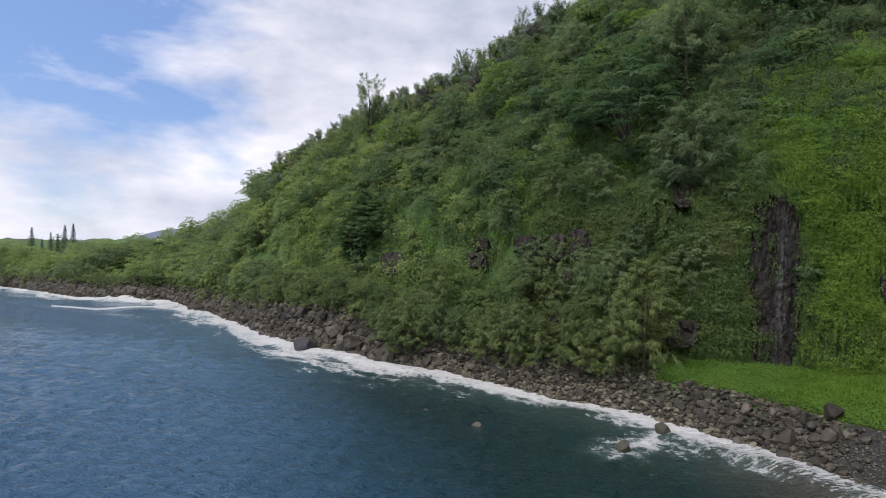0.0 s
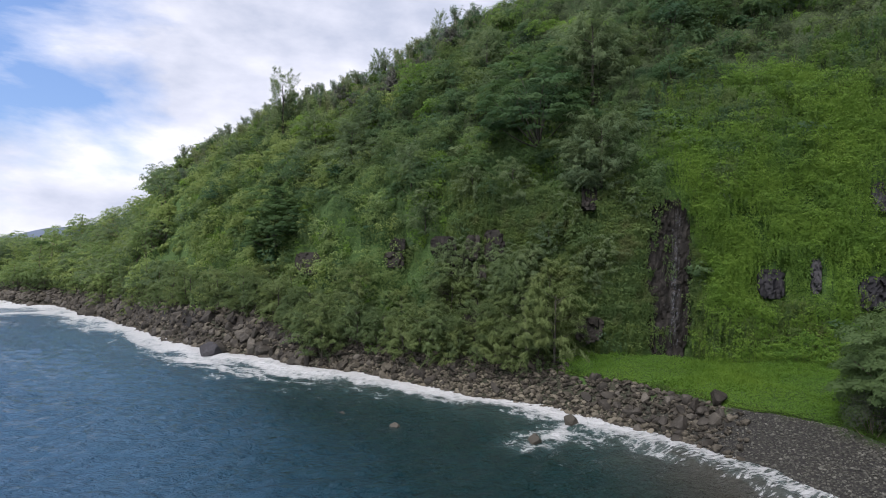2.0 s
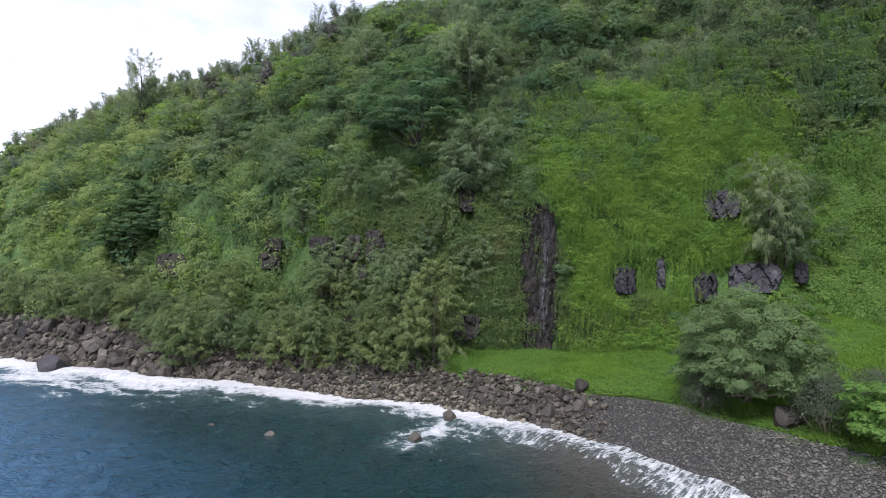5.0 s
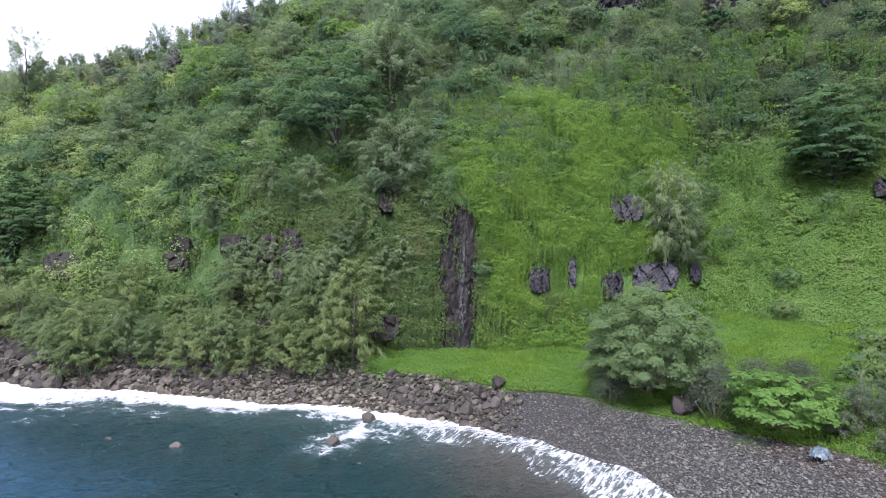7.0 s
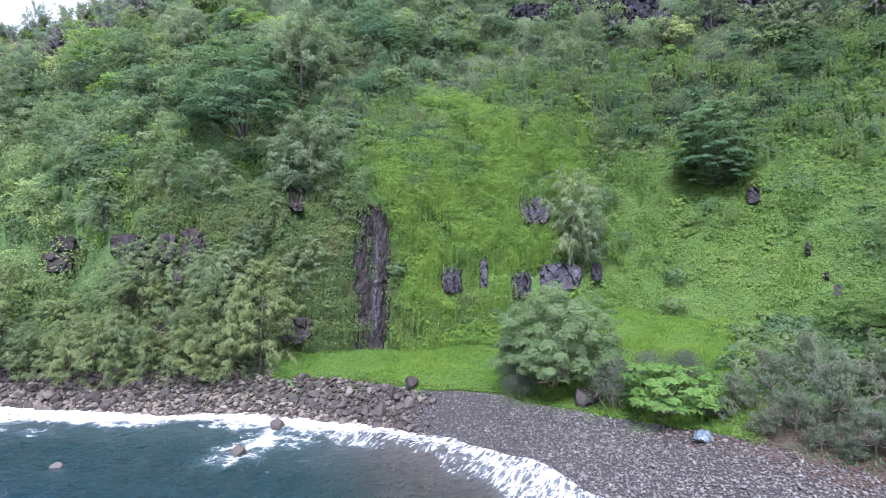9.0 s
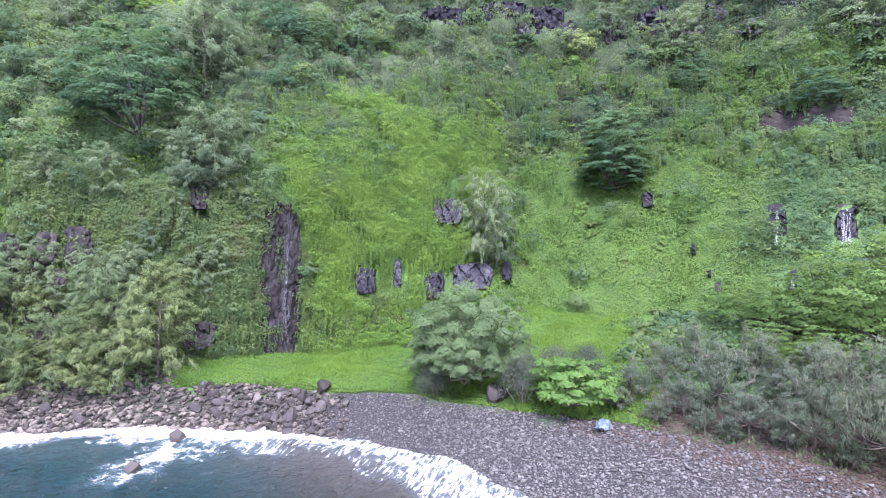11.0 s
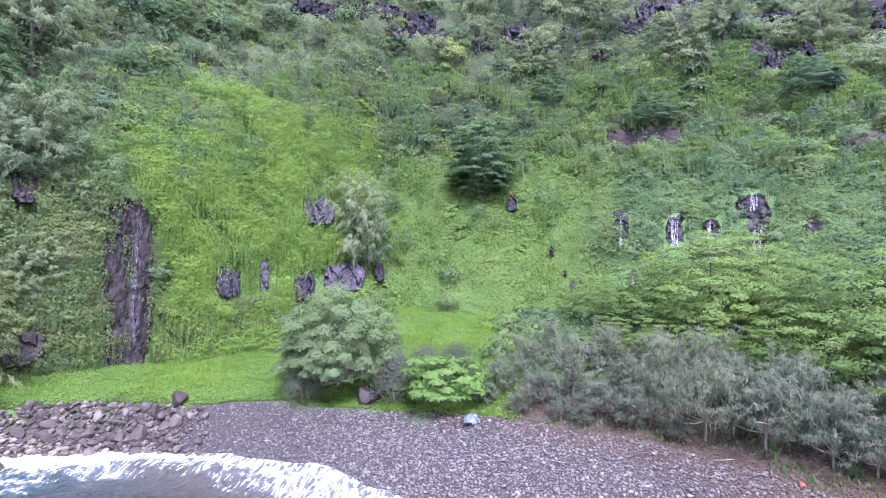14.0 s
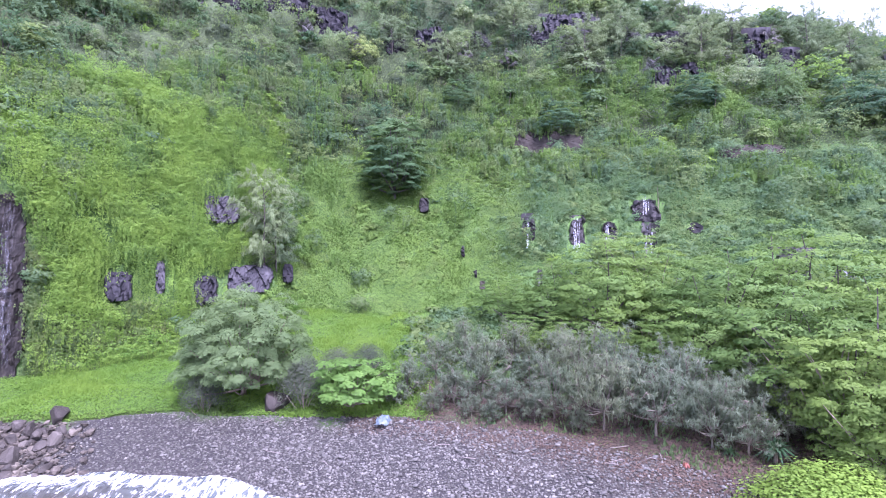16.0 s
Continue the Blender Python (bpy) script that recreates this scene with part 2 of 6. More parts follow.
# ---- mesh helpers ----
def mesh_of(name, v, f, mat, smooth=False, shade=None):
    """A mesh from numpy vertices and faces that all have the same number of corners; shade: a normal for each vertex."""
    me = bpy.data.meshes.new(name)
    f = np.asarray(f, dtype=np.int32)
    k = f.shape[1]
    me.vertices.add(len(v))
    me.vertices.foreach_set("co", np.asarray(v, dtype=np.float32).ravel())
    me.loops.add(f.size)
    me.loops.foreach_set("vertex_index", f.ravel())
    me.polygons.add(len(f))
    me.polygons.foreach_set("loop_start", np.arange(0, f.size, k, dtype=np.int32))
    me.polygons.foreach_set("use_smooth", np.full(len(f), smooth or shade is not None))
    me.materials.append(mat)
    me.update(calc_edges=True)
    if shade is not None:
        me.normals_split_custom_set_from_vertices(unit(shade).astype(np.float32))
    return me


def part(name, v, f, mat, parent=None, label="", smooth=False, shade=None):
    ob = new(name, mesh_of(name, v, f, mat, smooth, shade))
    ob.parent = parent
    if label:
        ob["label"] = label
    return ob


def joined(pieces):
    """Several (v, f) in one."""
    vs, fs, k = [], [], 0
    for v, f in pieces:
        vs.append(v), fs.append(np.asarray(f) + k)
        k += len(v)
    return np.concatenate(vs), np.concatenate(fs)


def unit(a):
    return a / (np.linalg.norm(a, axis=-1, keepdims=True) + 1e-9)


def blades(rng, c, n, length, width, along=None, corners=4):
    """A four-cornered leaf at each c, facing n; along: the way its midrib runs, or by chance."""
    k = len(c)
    t = rng.normal(size=(k, 3)) if along is None else along + rng.normal(size=(k, 3)) * 0.25
    n = unit(n)
    t = unit(t - n * (t * n).sum(1, keepdims=True))
    b = np.cross(n, t)
    ll = (length * rng.uniform(0.65, 1.3, k))[:, None]
    ww = (width * rng.uniform(0.65, 1.3, k))[:, None]
    if corners == 3:  # the smallest leaves and needles
        v = np.stack([c - t * ll * 0.5 - b * ww * 0.5, c - t * ll * 0.5 + b * ww * 0.5, c + t * ll * 0.5], 1).reshape(-1, 3)
        return v, np.arange(3 * k).reshape(-1, 3)[:, ::-1]
    v = np.stack([c - t * ll * 0.5, c + b * ww * 0.5 + n * ww * 0.12, c + t * ll * 0.5, c - b * ww * 0.5 + n * ww * 0.12], 1).reshape(-1, 3)
    return v, np.arange(4 * k).reshape(-1, 4)[:, ::-1]


def tube(points, radii, sides=6):
    p = np.asarray(points, float)
    r = np.asarray(radii, float)
    d = unit(np.gradient(p, axis=0))
    side = np.where(np.abs(d[:, 2:3]) > 0.9, [[1.0, 0, 0]], [[0, 0, 1.0]])
    u = unit(np.cross(d, side))
    w = np.cross(d, u)
    a = np.arange(sides) * 2 * np.pi / sides
    v = (p[:, None] + r[:, None, None] * (np.cos(a)[None, :, None] * u[:, None] + np.sin(a)[None, :, None] * w[:, None])).reshape(-1, 3)
    i, j = np.meshgrid(np.arange(len(p) - 1), np.arange(sides), indexing="ij")
    k = (j + 1) % sides
    f = np.stack([i * sides + j, i * sides + k, (i + 1) * sides + k, (i + 1) * sides + j], -1).reshape(-1, 4)
    return v, f


def lattice(ix, iy, iz):
    h = np.sin(ix * 127.1 + iy * 311.7 + iz * 74.7) * 43758.5453
    return h - np.floor(h)


def value_noise(x, y, z=0.0):
    x, y, z = np.broadcast_arrays(np.asarray(x, float), np.asarray(y, float), np.asarray(z, float))
    ix, iy, iz = np.floor(x), np.floor(y), np.floor(z)
    fx, fy, fz = x - ix, y - iy, z - iz
    fx, fy, fz = (q * q * (3 - 2 * q) for q in (fx, fy, fz))
    out = 0
    for dx in (0, 1):
        for dy in (0, 1):
            for dz in (0, 1):
                w = (fx if dx else 1 - fx) * (fy if dy else 1 - fy) * (fz if dz else 1 - fz)
                out = out + w * lattice(ix + dx, iy + dy, iz + dz)
    return out * 2 - 1


def fbm(x, y, z=0.0, octaves=4):
    total, amp = 0, 1.0
    for o in range(octaves):
        total = total + amp * value_noise(x * 2.03 ** o + 17.3 * o, y * 2.03 ** o - 9.1 * o, z * 2.03 ** o)
        amp *= 0.5
    return total


# ---- the lie of the land ----
# round the cove, by bearing in degrees (0 is +y, 90 is +x): ranges and heights in metres
SHORE = [(-110, 900), (-80, 700), (-55, 420), (-45, 330), (-39.7, 275), (-35, 201), (-30, 178), (-27, 169), (-25, 143), (-21, 113), (-18.4, 95),
         (-15, 83.6), (-9.8, 76), (-5.7, 68), (0, 63.8), (5, 58.3), (10.5, 54.2), (16, 51.9), (22, 49), (28, 46), (33, 44.5), (39, 41.4), (45, 38), (51, 35),
         (56, 32), (66, 29), (76, 27), (90, 26.5), (105, 28), (120, 34), (140, 55), (160, 130), (180, 400), (200, 900)]
EDGE = [(-110, 925), (-80, 720), (-55, 435), (-39.7, 284), (-35, 212), (-30, 187), (-27, 179), (-24.5, 151), (-21, 121), (-15.6, 93), (-11, 83.5), (-6, 72), (0, 66.5), (5, 60.5),
        (13, 55), (21, 52), (28, 50.5), (37, 46.5), (43, 46), (49, 43.3), (57, 41), (66, 39.3), (76, 37), (90, 34.6), (100, 33), (107, 35), (120, 42),
        (140, 64), (160, 145), (180, 420), (200, 925)]
EDGE_Z = [(-110, 4.2), (-22, 4.2), (-18, 5.4), (-10, 5.4), (-5, 3.4), (0, 3), (200, 3)]
FOOT = [(-110, 935), (-39.7, 292), (-35, 221), (-27, 188), (-21, 130), (-15, 103), (-9, 88), (-2, 73), (5, 66), (13, 60), (22, 57), (31, 58), (40, 60), (46, 60),
        (57, 66), (66, 66), (76, 64), (86, 62), (97, 62), (109, 64), (120, 68), (140, 90), (160, 170), (200, 935)]
FOOT_Z = [(-110, 5.2), (-15, 6.6), (-8, 6.2), (-2, 4.8), (22, 4.8), (31, 4.5), (46, 5), (57, 7.6), (76, 7.7), (109, 9), (200, 5)]
BREAK = [(-110, 950), (-39.7, 306), (-35, 236), (-27, 204), (-21, 144), (-15, 118), (-9, 98), (-2, 82), (5, 74), (12, 67), (22, 61.5), (31, 61.5), (40, 66),
         (48, 71), (57, 84), (76, 88), (97, 88), (111, 92), (120, 96), (140, 115), (160, 190), (200, 950)]
BREAK_Z = [(-110, 8), (-27, 8.5), (-22, 13), (-15, 23), (-2, 22), (12, 22), (22, 21), (31, 20.3), (40, 24), (48, 25), (57, 30), (76, 32), (97, 32), (111, 30), (140, 20), (200, 8)]
BROW = [(-110, 1000), (-39.7, 345), (-35, 275), (-30, 245), (-25.7, 215), (-22, 182), (-20.5, 165), (-19, 152), (-15, 145), (-8.7, 130), (-2, 120), (4, 114),
        (10, 108), (20, 102), (45, 100), (71, 101), (77, 105), (88, 108), (93, 112), (105, 122), (111, 130), (140, 160), (160, 240), (200, 1000)]
BROW_Z = [(-110, 9), (-39.7, 9), (-35, 10), (-30, 11), (-25.7, 16), (-22, 20), (-20.5, 24), (-19, 31), (-15, 40), (-8.7, 46), (-2, 50), (4, 54), (10, 60),
          (20, 63), (45, 66), (71, 68), (77, 67), (88, 67), (93, 63), (105, 60.5), (111, 56.5), (140, 40), (160, 25), (200, 9)]
FINE = np.arange(-111, 201.01, 0.25)


def eased(table):
    b, v = zip(*table)
    fine = np.interp(FINE, b, v)
    kernel = np.hanning(13)
    pad = np.pad(fine, 6, mode="edge")
    return np.convolve(pad, kernel / kernel.sum(), mode="valid")


TABLES = [eased(t) for t in (SHORE, EDGE, FOOT, FOOT_Z, BREAK, BREAK_Z, BROW, BROW_Z)]
EDGE_H = eased(EDGE_Z)


def knots(az):
    s, e, f, fz, b, bz, w, wz = (np.interp(az, FINE, t) for t in TABLES)
    zero = np.zeros_like(s)
    far = np.maximum(w + 120, 900)
    r = np.stack([zero, np.maximum(s - 45, 1), s, e, f, b, w, w + 40, far, far + 3600], -1)
    z = np.stack([zero - 7, zero - 5.5, zero - 0.15, np.interp(az, FINE, EDGE_H), fz, bz, wz, wz + 2, wz * 0.6 + 22, wz * 0.3 + 20], -1)
    return r, z


ROUGH = np.array([0.3, 0.3, 0.12, 0.25, 0.7, 1.8, 2.2, 1.5, 3.0, 0.0])


def ground(az, r):
    """The ground's height at bearing az and range r."""
    az, r = np.broadcast_arrays(np.asarray(az, float), np.asarray(r, float))
    kr, kz = knots(az)
    z, rough = np.zeros_like(r), np.zeros_like(r)
    for i in range(kr.shape[-1] - 1):
        inside = (r >= kr[..., i]) & (r <= kr[..., i + 1])
        t = np.clip((r - kr[..., i]) / np.maximum(kr[..., i + 1] - kr[..., i], 1e-6), 0, 1)
        z = np.where(inside, kz[..., i] * (1 - t) + kz[..., i + 1] * t, z)
        rough = np.where(inside, ROUGH[i] * (1 - t) + ROUGH[i + 1] * t, rough)
    x, y = r * np.sin(np.radians(az)), r * np.cos(np.radians(az))
    return z + rough * (fbm(x * 0.11, y * 0.11) * 0.8 + 0.5 * fbm(x * 0.45 + 7, y * 0.45, octaves=2))


def spot(az, r):
    x, y = r * math.sin(radians(az)), r * math.cos(radians(az))
    return Vector((x, y, float(ground(az, r))))


def hill(az, z):
    """Where the hillside at bearing az first reaches the height z."""
    s, e, f, fz, b, bz, w, wz = (float(np.interp(az, FINE, t)) for t in TABLES)
    r = np.arange(e, w + 60, 0.2)
    h = ground(np.full_like(r, az), r)
    k = int(np.argmax(h >= z)) if (h >= z).any() else int(np.argmax(h))
    return spot(az, r[k])


# sheet of land from the sea bed under the drone to the horizon
AZ = np.concatenate([np.arange(-110, -46, 2.0), np.arange(-46, 114, 0.4), np.arange(114, 200, 2.0)])
STEPS = [5, 8, 14, 12, 26, 44, 10, 10, 6]
kr, kz = knots(AZ)
cols = []
for i, n in enumerate(STEPS):
    t = np.linspace(0, 1, n, endpoint=False)
    cols.append(kr[:, i:i + 1] * (1 - t) + kr[:, i + 1:i + 2] * t)
cols.append(kr[:, -1:])
RR = np.concatenate(cols, 1)
AA = np.repeat(AZ[:, None], RR.shape[1], 1)
ZZ = ground(AA, RR)
LAND = np.stack([RR * np.sin(np.radians(AA)), RR * np.cos(np.radians(AA)), ZZ], -1)
SECTION = np.repeat(np.arange(len(STEPS)), STEPS)
# ---- end of the lie of the land ----
na, nr = RR.shape
ii, jj = np.meshgrid(np.arange(na - 1), np.arange(nr - 1), indexing="ij")
land_faces = np.stack([ii * nr + jj, (ii + 1) * nr + jj, (ii + 1) * nr + jj + 1, ii * nr + jj + 1], -1).reshape(-1, 4)[:, ::-1]

m, nt, p = blank("earth_and_rock")
n1 = noise_node(nt, 0.5, 8.0, 0.65)
n2 = noise_node(nt, 5.0, 5.0, 0.6)
# earth, kept dark so its colour also gives the shade between plants
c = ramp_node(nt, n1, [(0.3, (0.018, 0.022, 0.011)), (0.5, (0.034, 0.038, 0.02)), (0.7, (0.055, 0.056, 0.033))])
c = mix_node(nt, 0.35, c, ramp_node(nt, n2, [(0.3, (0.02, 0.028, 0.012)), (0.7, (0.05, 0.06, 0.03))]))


def zone(nt, key):
    n = nt.nodes.new("ShaderNodeAttribute")
    n.attribute_name = key
    return n.outputs["Fac"]


turf = ramp_node(nt, n2, [(0.3, (0.028, 0.065, 0.014)), (0.7, (0.075, 0.16, 0.028))])
c = mix_node(nt, zone(nt, "turf"), c, turf)
pebbles = nt.nodes.new("ShaderNodeTexVoronoi")
pebbles.inputs["Scale"].default_value = 7.5
nt.links.new(nt.nodes.new("ShaderNodeNewGeometry").outputs["Position"], pebbles.inputs["Vector"])
each = nt.nodes.new("ShaderNodeSeparateColor")
nt.links.new(pebbles.outputs["Color"], each.inputs["Color"])
gravel = ramp_node(nt, each.outputs["Red"], [(0.0, (0.023, 0.0228, 0.0185)), (0.6, (0.045, 0.0447, 0.0365)), (0.92, (0.068, 0.0675, 0.055)), (1.0, (0.145, 0.144, 0.117))])
gravel = mix_node(nt, ramp_node(nt, pebbles.outputs["Distance"], [(0.35, (0, 0, 0)), (0.75, (1, 1, 1))]), gravel, (0.016, 0.0155, 0.015))
c = mix_node(nt, zone(nt, "gravel"), c, gravel)
litter = ramp_node(nt, noise_node(nt, 5.0, 8.0, 0.8), [(0.35, (0.024, 0.019, 0.012)), (0.65, (0.075, 0.056, 0.034))])
c = mix_node(nt, zone(nt, "litter"), c, litter)
nt.links.new(c, p.inputs["Base Color"])
p.inputs["Roughness"].default_value = 0.9
round_top = math_node(nt, "MULTIPLY", math_node(nt, "SUBTRACT", 1.0, pebbles.outputs["Distance"]), zone(nt, "gravel"))
nt.links.new(bump_node(nt, math_node(nt, "ADD", math_node(nt, "ADD", n1, n2), math_node(nt, "MULTIPLY", round_top, 0.6)), 0.8, 0.3), p.inputs["Normal"])
land = tagged(part("ground", LAND.reshape(-1, 3), land_faces, m, smooth=True), "steep volcanic hillside of earth and dark rock falling to the sea", "ground", kind="structure")



def ramp_up(v, lo, hi):
    return np.clip((v - lo) / (hi - lo), 0, 1)


row_s = np.concatenate([SECTION, [8]])[None, :] + 0 * AA
ragged = 1.2 * fbm(LAND[..., 0] * 0.5, LAND[..., 1] * 0.5)
over_edge = RR - np.interp(AA, FINE, TABLES[1]) + ragged  # metres inland of the beach's top
green = ramp_up(over_edge, -0.3, 0.8) * ramp_up(AA, 20, 22) * np.maximum(ramp_up(-AA, -84, -68), ramp_up(over_edge, 6, 8)) * (row_s <= 4)
stony = ramp_up(-over_edge, -0.4, 0.6) * (row_s <= 3) * (0.25 + 0.75 * ramp_up(AA, 26, 36))
leafy = np.maximum(ramp_up(over_edge, 0.6, 2.0), 0.8 * ramp_up(over_edge, -4.0, 0.0) * ramp_up(AA, 66, 78)) * ramp_up(-over_edge, -8, -6) * ramp_up(AA, 58, 66) * (row_s <= 3)
# less turf above 28 m: darker ground colour stands for shade in the hollows
for key, vals in (("turf", np.maximum(green, (0.85 - 0.5 * ramp_up(ZZ, 28, 34)) * (row_s >= 4) * (row_s <= 7))), ("gravel", stony), ("litter", leafy)):
    layer = land.data.attributes.new(key, "FLOAT", "POINT")
    layer.data.foreach_set("value", vals.astype(np.float32).ravel())

# cells of the sheet, to strew plants and stones over
q = LAND
e1, e2 = q[1:, :-1] - q[:-1, :-1], q[:-1, 1:] - q[:-1, :-1]
CELL_N = np.cross(e2, e1)
CELL_AREA = np.linalg.norm(CELL_N, axis=-1)
CELL_N = CELL_N / (CELL_AREA[..., None] + 1e-9)
CELL_N *= np.sign(CELL_N[..., 2:3] + 1e-9)
CELL_AZ = 0.5 * (AA[1:, :-1] + AA[:-1, 1:])
CELL_R = 0.5 * (RR[1:, :-1] + RR[:-1, 1:])
CELL_Z = 0.5 * (ZZ[1:, :-1] + ZZ[:-1, 1:])
CELL_S = np.repeat(SECTION[None, :], na - 1, 0)


def strew(rng, weight, count):
    """Points by chance over the land, thick where weight is high: places, outward normals, cell numbers."""
    wgt = (CELL_AREA * weight).ravel()
    idx = rng.choice(wgt.size, size=count, p=wgt / wgt.sum())
    a, b = np.unravel_index(idx, CELL_AREA.shape)
    u, v = rng.random((count, 1)), rng.random((count, 1))
    pts = (LAND[a, b] * (1 - u) * (1 - v) + LAND[a + 1, b] * u * (1 - v) + LAND[a, b + 1] * (1 - u) * v + LAND[a + 1, b + 1] * u * v)
    return pts, CELL_N[a, b], idx


# ---- sea ----
SHORE_LINE = np.stack([np.interp(FINE, FINE, TABLES[0]) * np.sin(np.radians(FINE)), TABLES[0] * np.cos(np.radians(FINE))], -1)
swash_run = SHORE_LINE[np.searchsorted(FINE, 46)] - SHORE_LINE[np.searchsorted(FINE, 28)]
SWASH_WAY = math.atan2(swash_run[1], swash_run[0])
sea_az = np.concatenate([np.arange(-180, -46, 4.0), np.arange(-46, 60, 0.45), np.arange(60, 180.1, 4.0)])
sea_r = np.concatenate([[0.0], np.geomspace(18, 420, 380), np.geomspace(480, 4500, 14)])
sa, sr = np.meshgrid(sea_az, sea_r, indexing="ij")
sx, sy = sr * np.sin(np.radians(sa)), sr * np.cos(np.radians(sa))
off, along = np.full(sx.shape, 1e9), np.zeros(sx.shape)
run = np.concatenate([[0], np.cumsum(np.hypot(*np.diff(SHORE_LINE, axis=0).T))])
for k in range(0, len(SHORE_LINE)):
    dk = np.hypot(sx - SHORE_LINE[k, 0], sy - SHORE_LINE[k, 1])
    along = np.where(dk < off, run[k], along)
    off = np.minimum(off, dk)
inland = sr > np.interp(sa, FINE, TABLES[0], left=1e9, right=1e9)
off = np.where(inland, -off, off)
calm = np.clip(55 / np.maximum(sr, 1), 0, 1)
swell = 0.12 * np.sin(0.42 * (sx * 0.5 + sy * 0.85) + 1.6 * fbm(sx * 0.03, sy * 0.03)) + 0.05 * calm * fbm(sx * 0.22, sy * 0.3)
waves = np.random.default_rng(17)
for _ in range(20):  # short wind waves running up the coast
    way_, length_ = radians(-20 + 24 * waves.normal()), 1.0 * 2.6 ** waves.random()
    fade_ = np.clip(2.0 - 0.03 * sr / length_, 0, 1)
    phase_ = 6.283 / length_ * (sx * math.sin(way_) + sy * math.cos(way_)) + waves.uniform(0, 6.28) + 2.5 * value_noise(sx * 0.2 + _, sy * 0.2)
    swell = swell + fade_ * 0.019 * length_ * (np.sin(phase_) + 0.3 * np.sin(2 * phase_ + 1.57))
swell = swell * np.clip(off / 6, 0.15, 1)
breaker = np.exp(-((off - 2.0 - 1.2 * fbm(sx * 0.12, sy * 0.12)) / 1.1) ** 2) * (0.25 + 0.25 * fbm(sx * 0.2, sy * 0.2, octaves=2))
plume = np.exp(-((sx + 94) / 7) ** 2 - ((sy - 157) / 3.5) ** 2)
run_up = np.exp(-((off + 1.0) / 2.2) ** 2) * (0.42 + 0.14 * fbm(sx * 0.25, sy * 0.25, octaves=3)) * np.clip((sa + 45) / 10, 0, 1)
sz = swell + run_up + np.maximum(breaker, 0) * 0.9 + plume * (0.9 + 0.9 * fbm(sx * 0.9, sy * 0.9))
ns = len(sea_r)
ii, jj = np.meshgrid(np.arange(len(sea_az) - 1), np.arange(ns - 1), indexing="ij")
sea_faces = np.stack([ii * ns + jj, (ii + 1) * ns + jj, (ii + 1) * ns + jj + 1, ii * ns + jj + 1], -1).reshape(-1, 4)[:, ::-1]

m, nt, p = blank("sea_water")
att = nt.nodes.new("ShaderNodeAttribute")
att.attribute_name = "offshore"
dist = att.outputs["Fac"]
pebbly = nt.nodes.new("ShaderNodeAttribute")
pebbly.attribute_name = "beach"
wob = noise_node(nt, 0.06, 4.0, 0.6)
reach = math_node(nt, "ADD", dist, math_node(nt, "MULTIPLY", math_node(nt, "SUBTRACT", wob, 0.5), 26.0))
# water's own tints; the deep blue end also carries reflected sky as colour
water = ramp_node(nt, math_node(nt, "DIVIDE", reach, 60.0), [(0.0, (0.009, 0.031, 0.027)), (0.3, (0.006, 0.028, 0.031)), (0.5, (0.012, 0.046, 0.068)), (1.0, (0.027, 0.084, 0.162))])
bed = ramp_node(nt, noise_node(nt, 0.35, 5.0, 0.6), [(0.45, (0.0, 0.0, 0.0)), (0.7, (1.0, 1.0, 1.0))])
shallow = math_node(nt, "SUBTRACT", 1.0, math_node(nt, "DIVIDE", dist, 16.0), True)
water = mix_node(nt, math_node(nt, "MULTIPLY", math_node(nt, "MULTIPLY", bed, shallow), 0.6), water, (0.035, 0.05, 0.03))
silt = math_node(nt, "MULTIPLY", math_node(nt, "SUBTRACT", 1.0, math_node(nt, "DIVIDE", dist, 13.0), True), pebbly.outputs["Fac"])
water = mix_node(nt, math_node(nt, "MULTIPLY", silt, 0.9), water, (0.075, 0.058, 0.045))
# sky reflected off the western shore, mixed into the water's base colour
sky_sheen = nt.nodes.new("ShaderNodeAttribute")
sky_sheen.attribute_name = "sky_sheen"
water = mix_node(nt, math_node(nt, "MULTIPLY", sky_sheen.outputs["Fac"], 0.75), water, (0.075, 0.16, 0.245))
# foam: thick at the water's edge, lacy further out
lace = noise_node(nt, 1.5, 8.0, 0.72)
cellular = nt.nodes.new("ShaderNodeTexVoronoi")
cellular.feature = "DISTANCE_TO_EDGE"
cellular.inputs["Scale"].default_value = 0.9
nt.links.new(nt.nodes.new("ShaderNodeNewGeometry").outputs["Position"], cellular.inputs["Vector"])
fa = nt.nodes.new("ShaderNodeAttribute")
fa.attribute_name = "foam"
fine = noise_node(nt, 5.0, 6.0, 0.7)
torn = math_node(nt, "ADD", math_node(nt, "MULTIPLY", math_node(nt, "SUBTRACT", lace, 0.5), 2.0), math_node(nt, "MULTIPLY", math_node(nt, "SUBTRACT", fine, 0.5), 1.0))
# on the beach the swash is drawn out up and down the shingle
turn = nt.nodes.new("ShaderNodeMapping")
turn.vector_type = "POINT"
turn.inputs["Rotation"].default_value = (0, 0, -SWASH_WAY)
nt.links.new(nt.nodes.new("ShaderNodeNewGeometry").outputs["Position"], turn.inputs["Vector"])
drawn = nt.nodes.new("ShaderNodeTexNoise")
drawn.inputs["Scale"].default_value = 1.0
drawn.inputs["Detail"].default_value = 5.0
drawn.inputs["Roughness"].default_value = 0.6
drawn.inputs["Distortion"].default_value = 0.35
squeeze = nt.nodes.new("ShaderNodeVectorMath")
squeeze.operation = "MULTIPLY"
squeeze.inputs[1].default_value = (4.2, 0.9, 1.0)
nt.links.new(turn.outputs["Vector"], squeeze.inputs[0])
nt.links.new(squeeze.outputs["Vector"], drawn.inputs["Vector"])
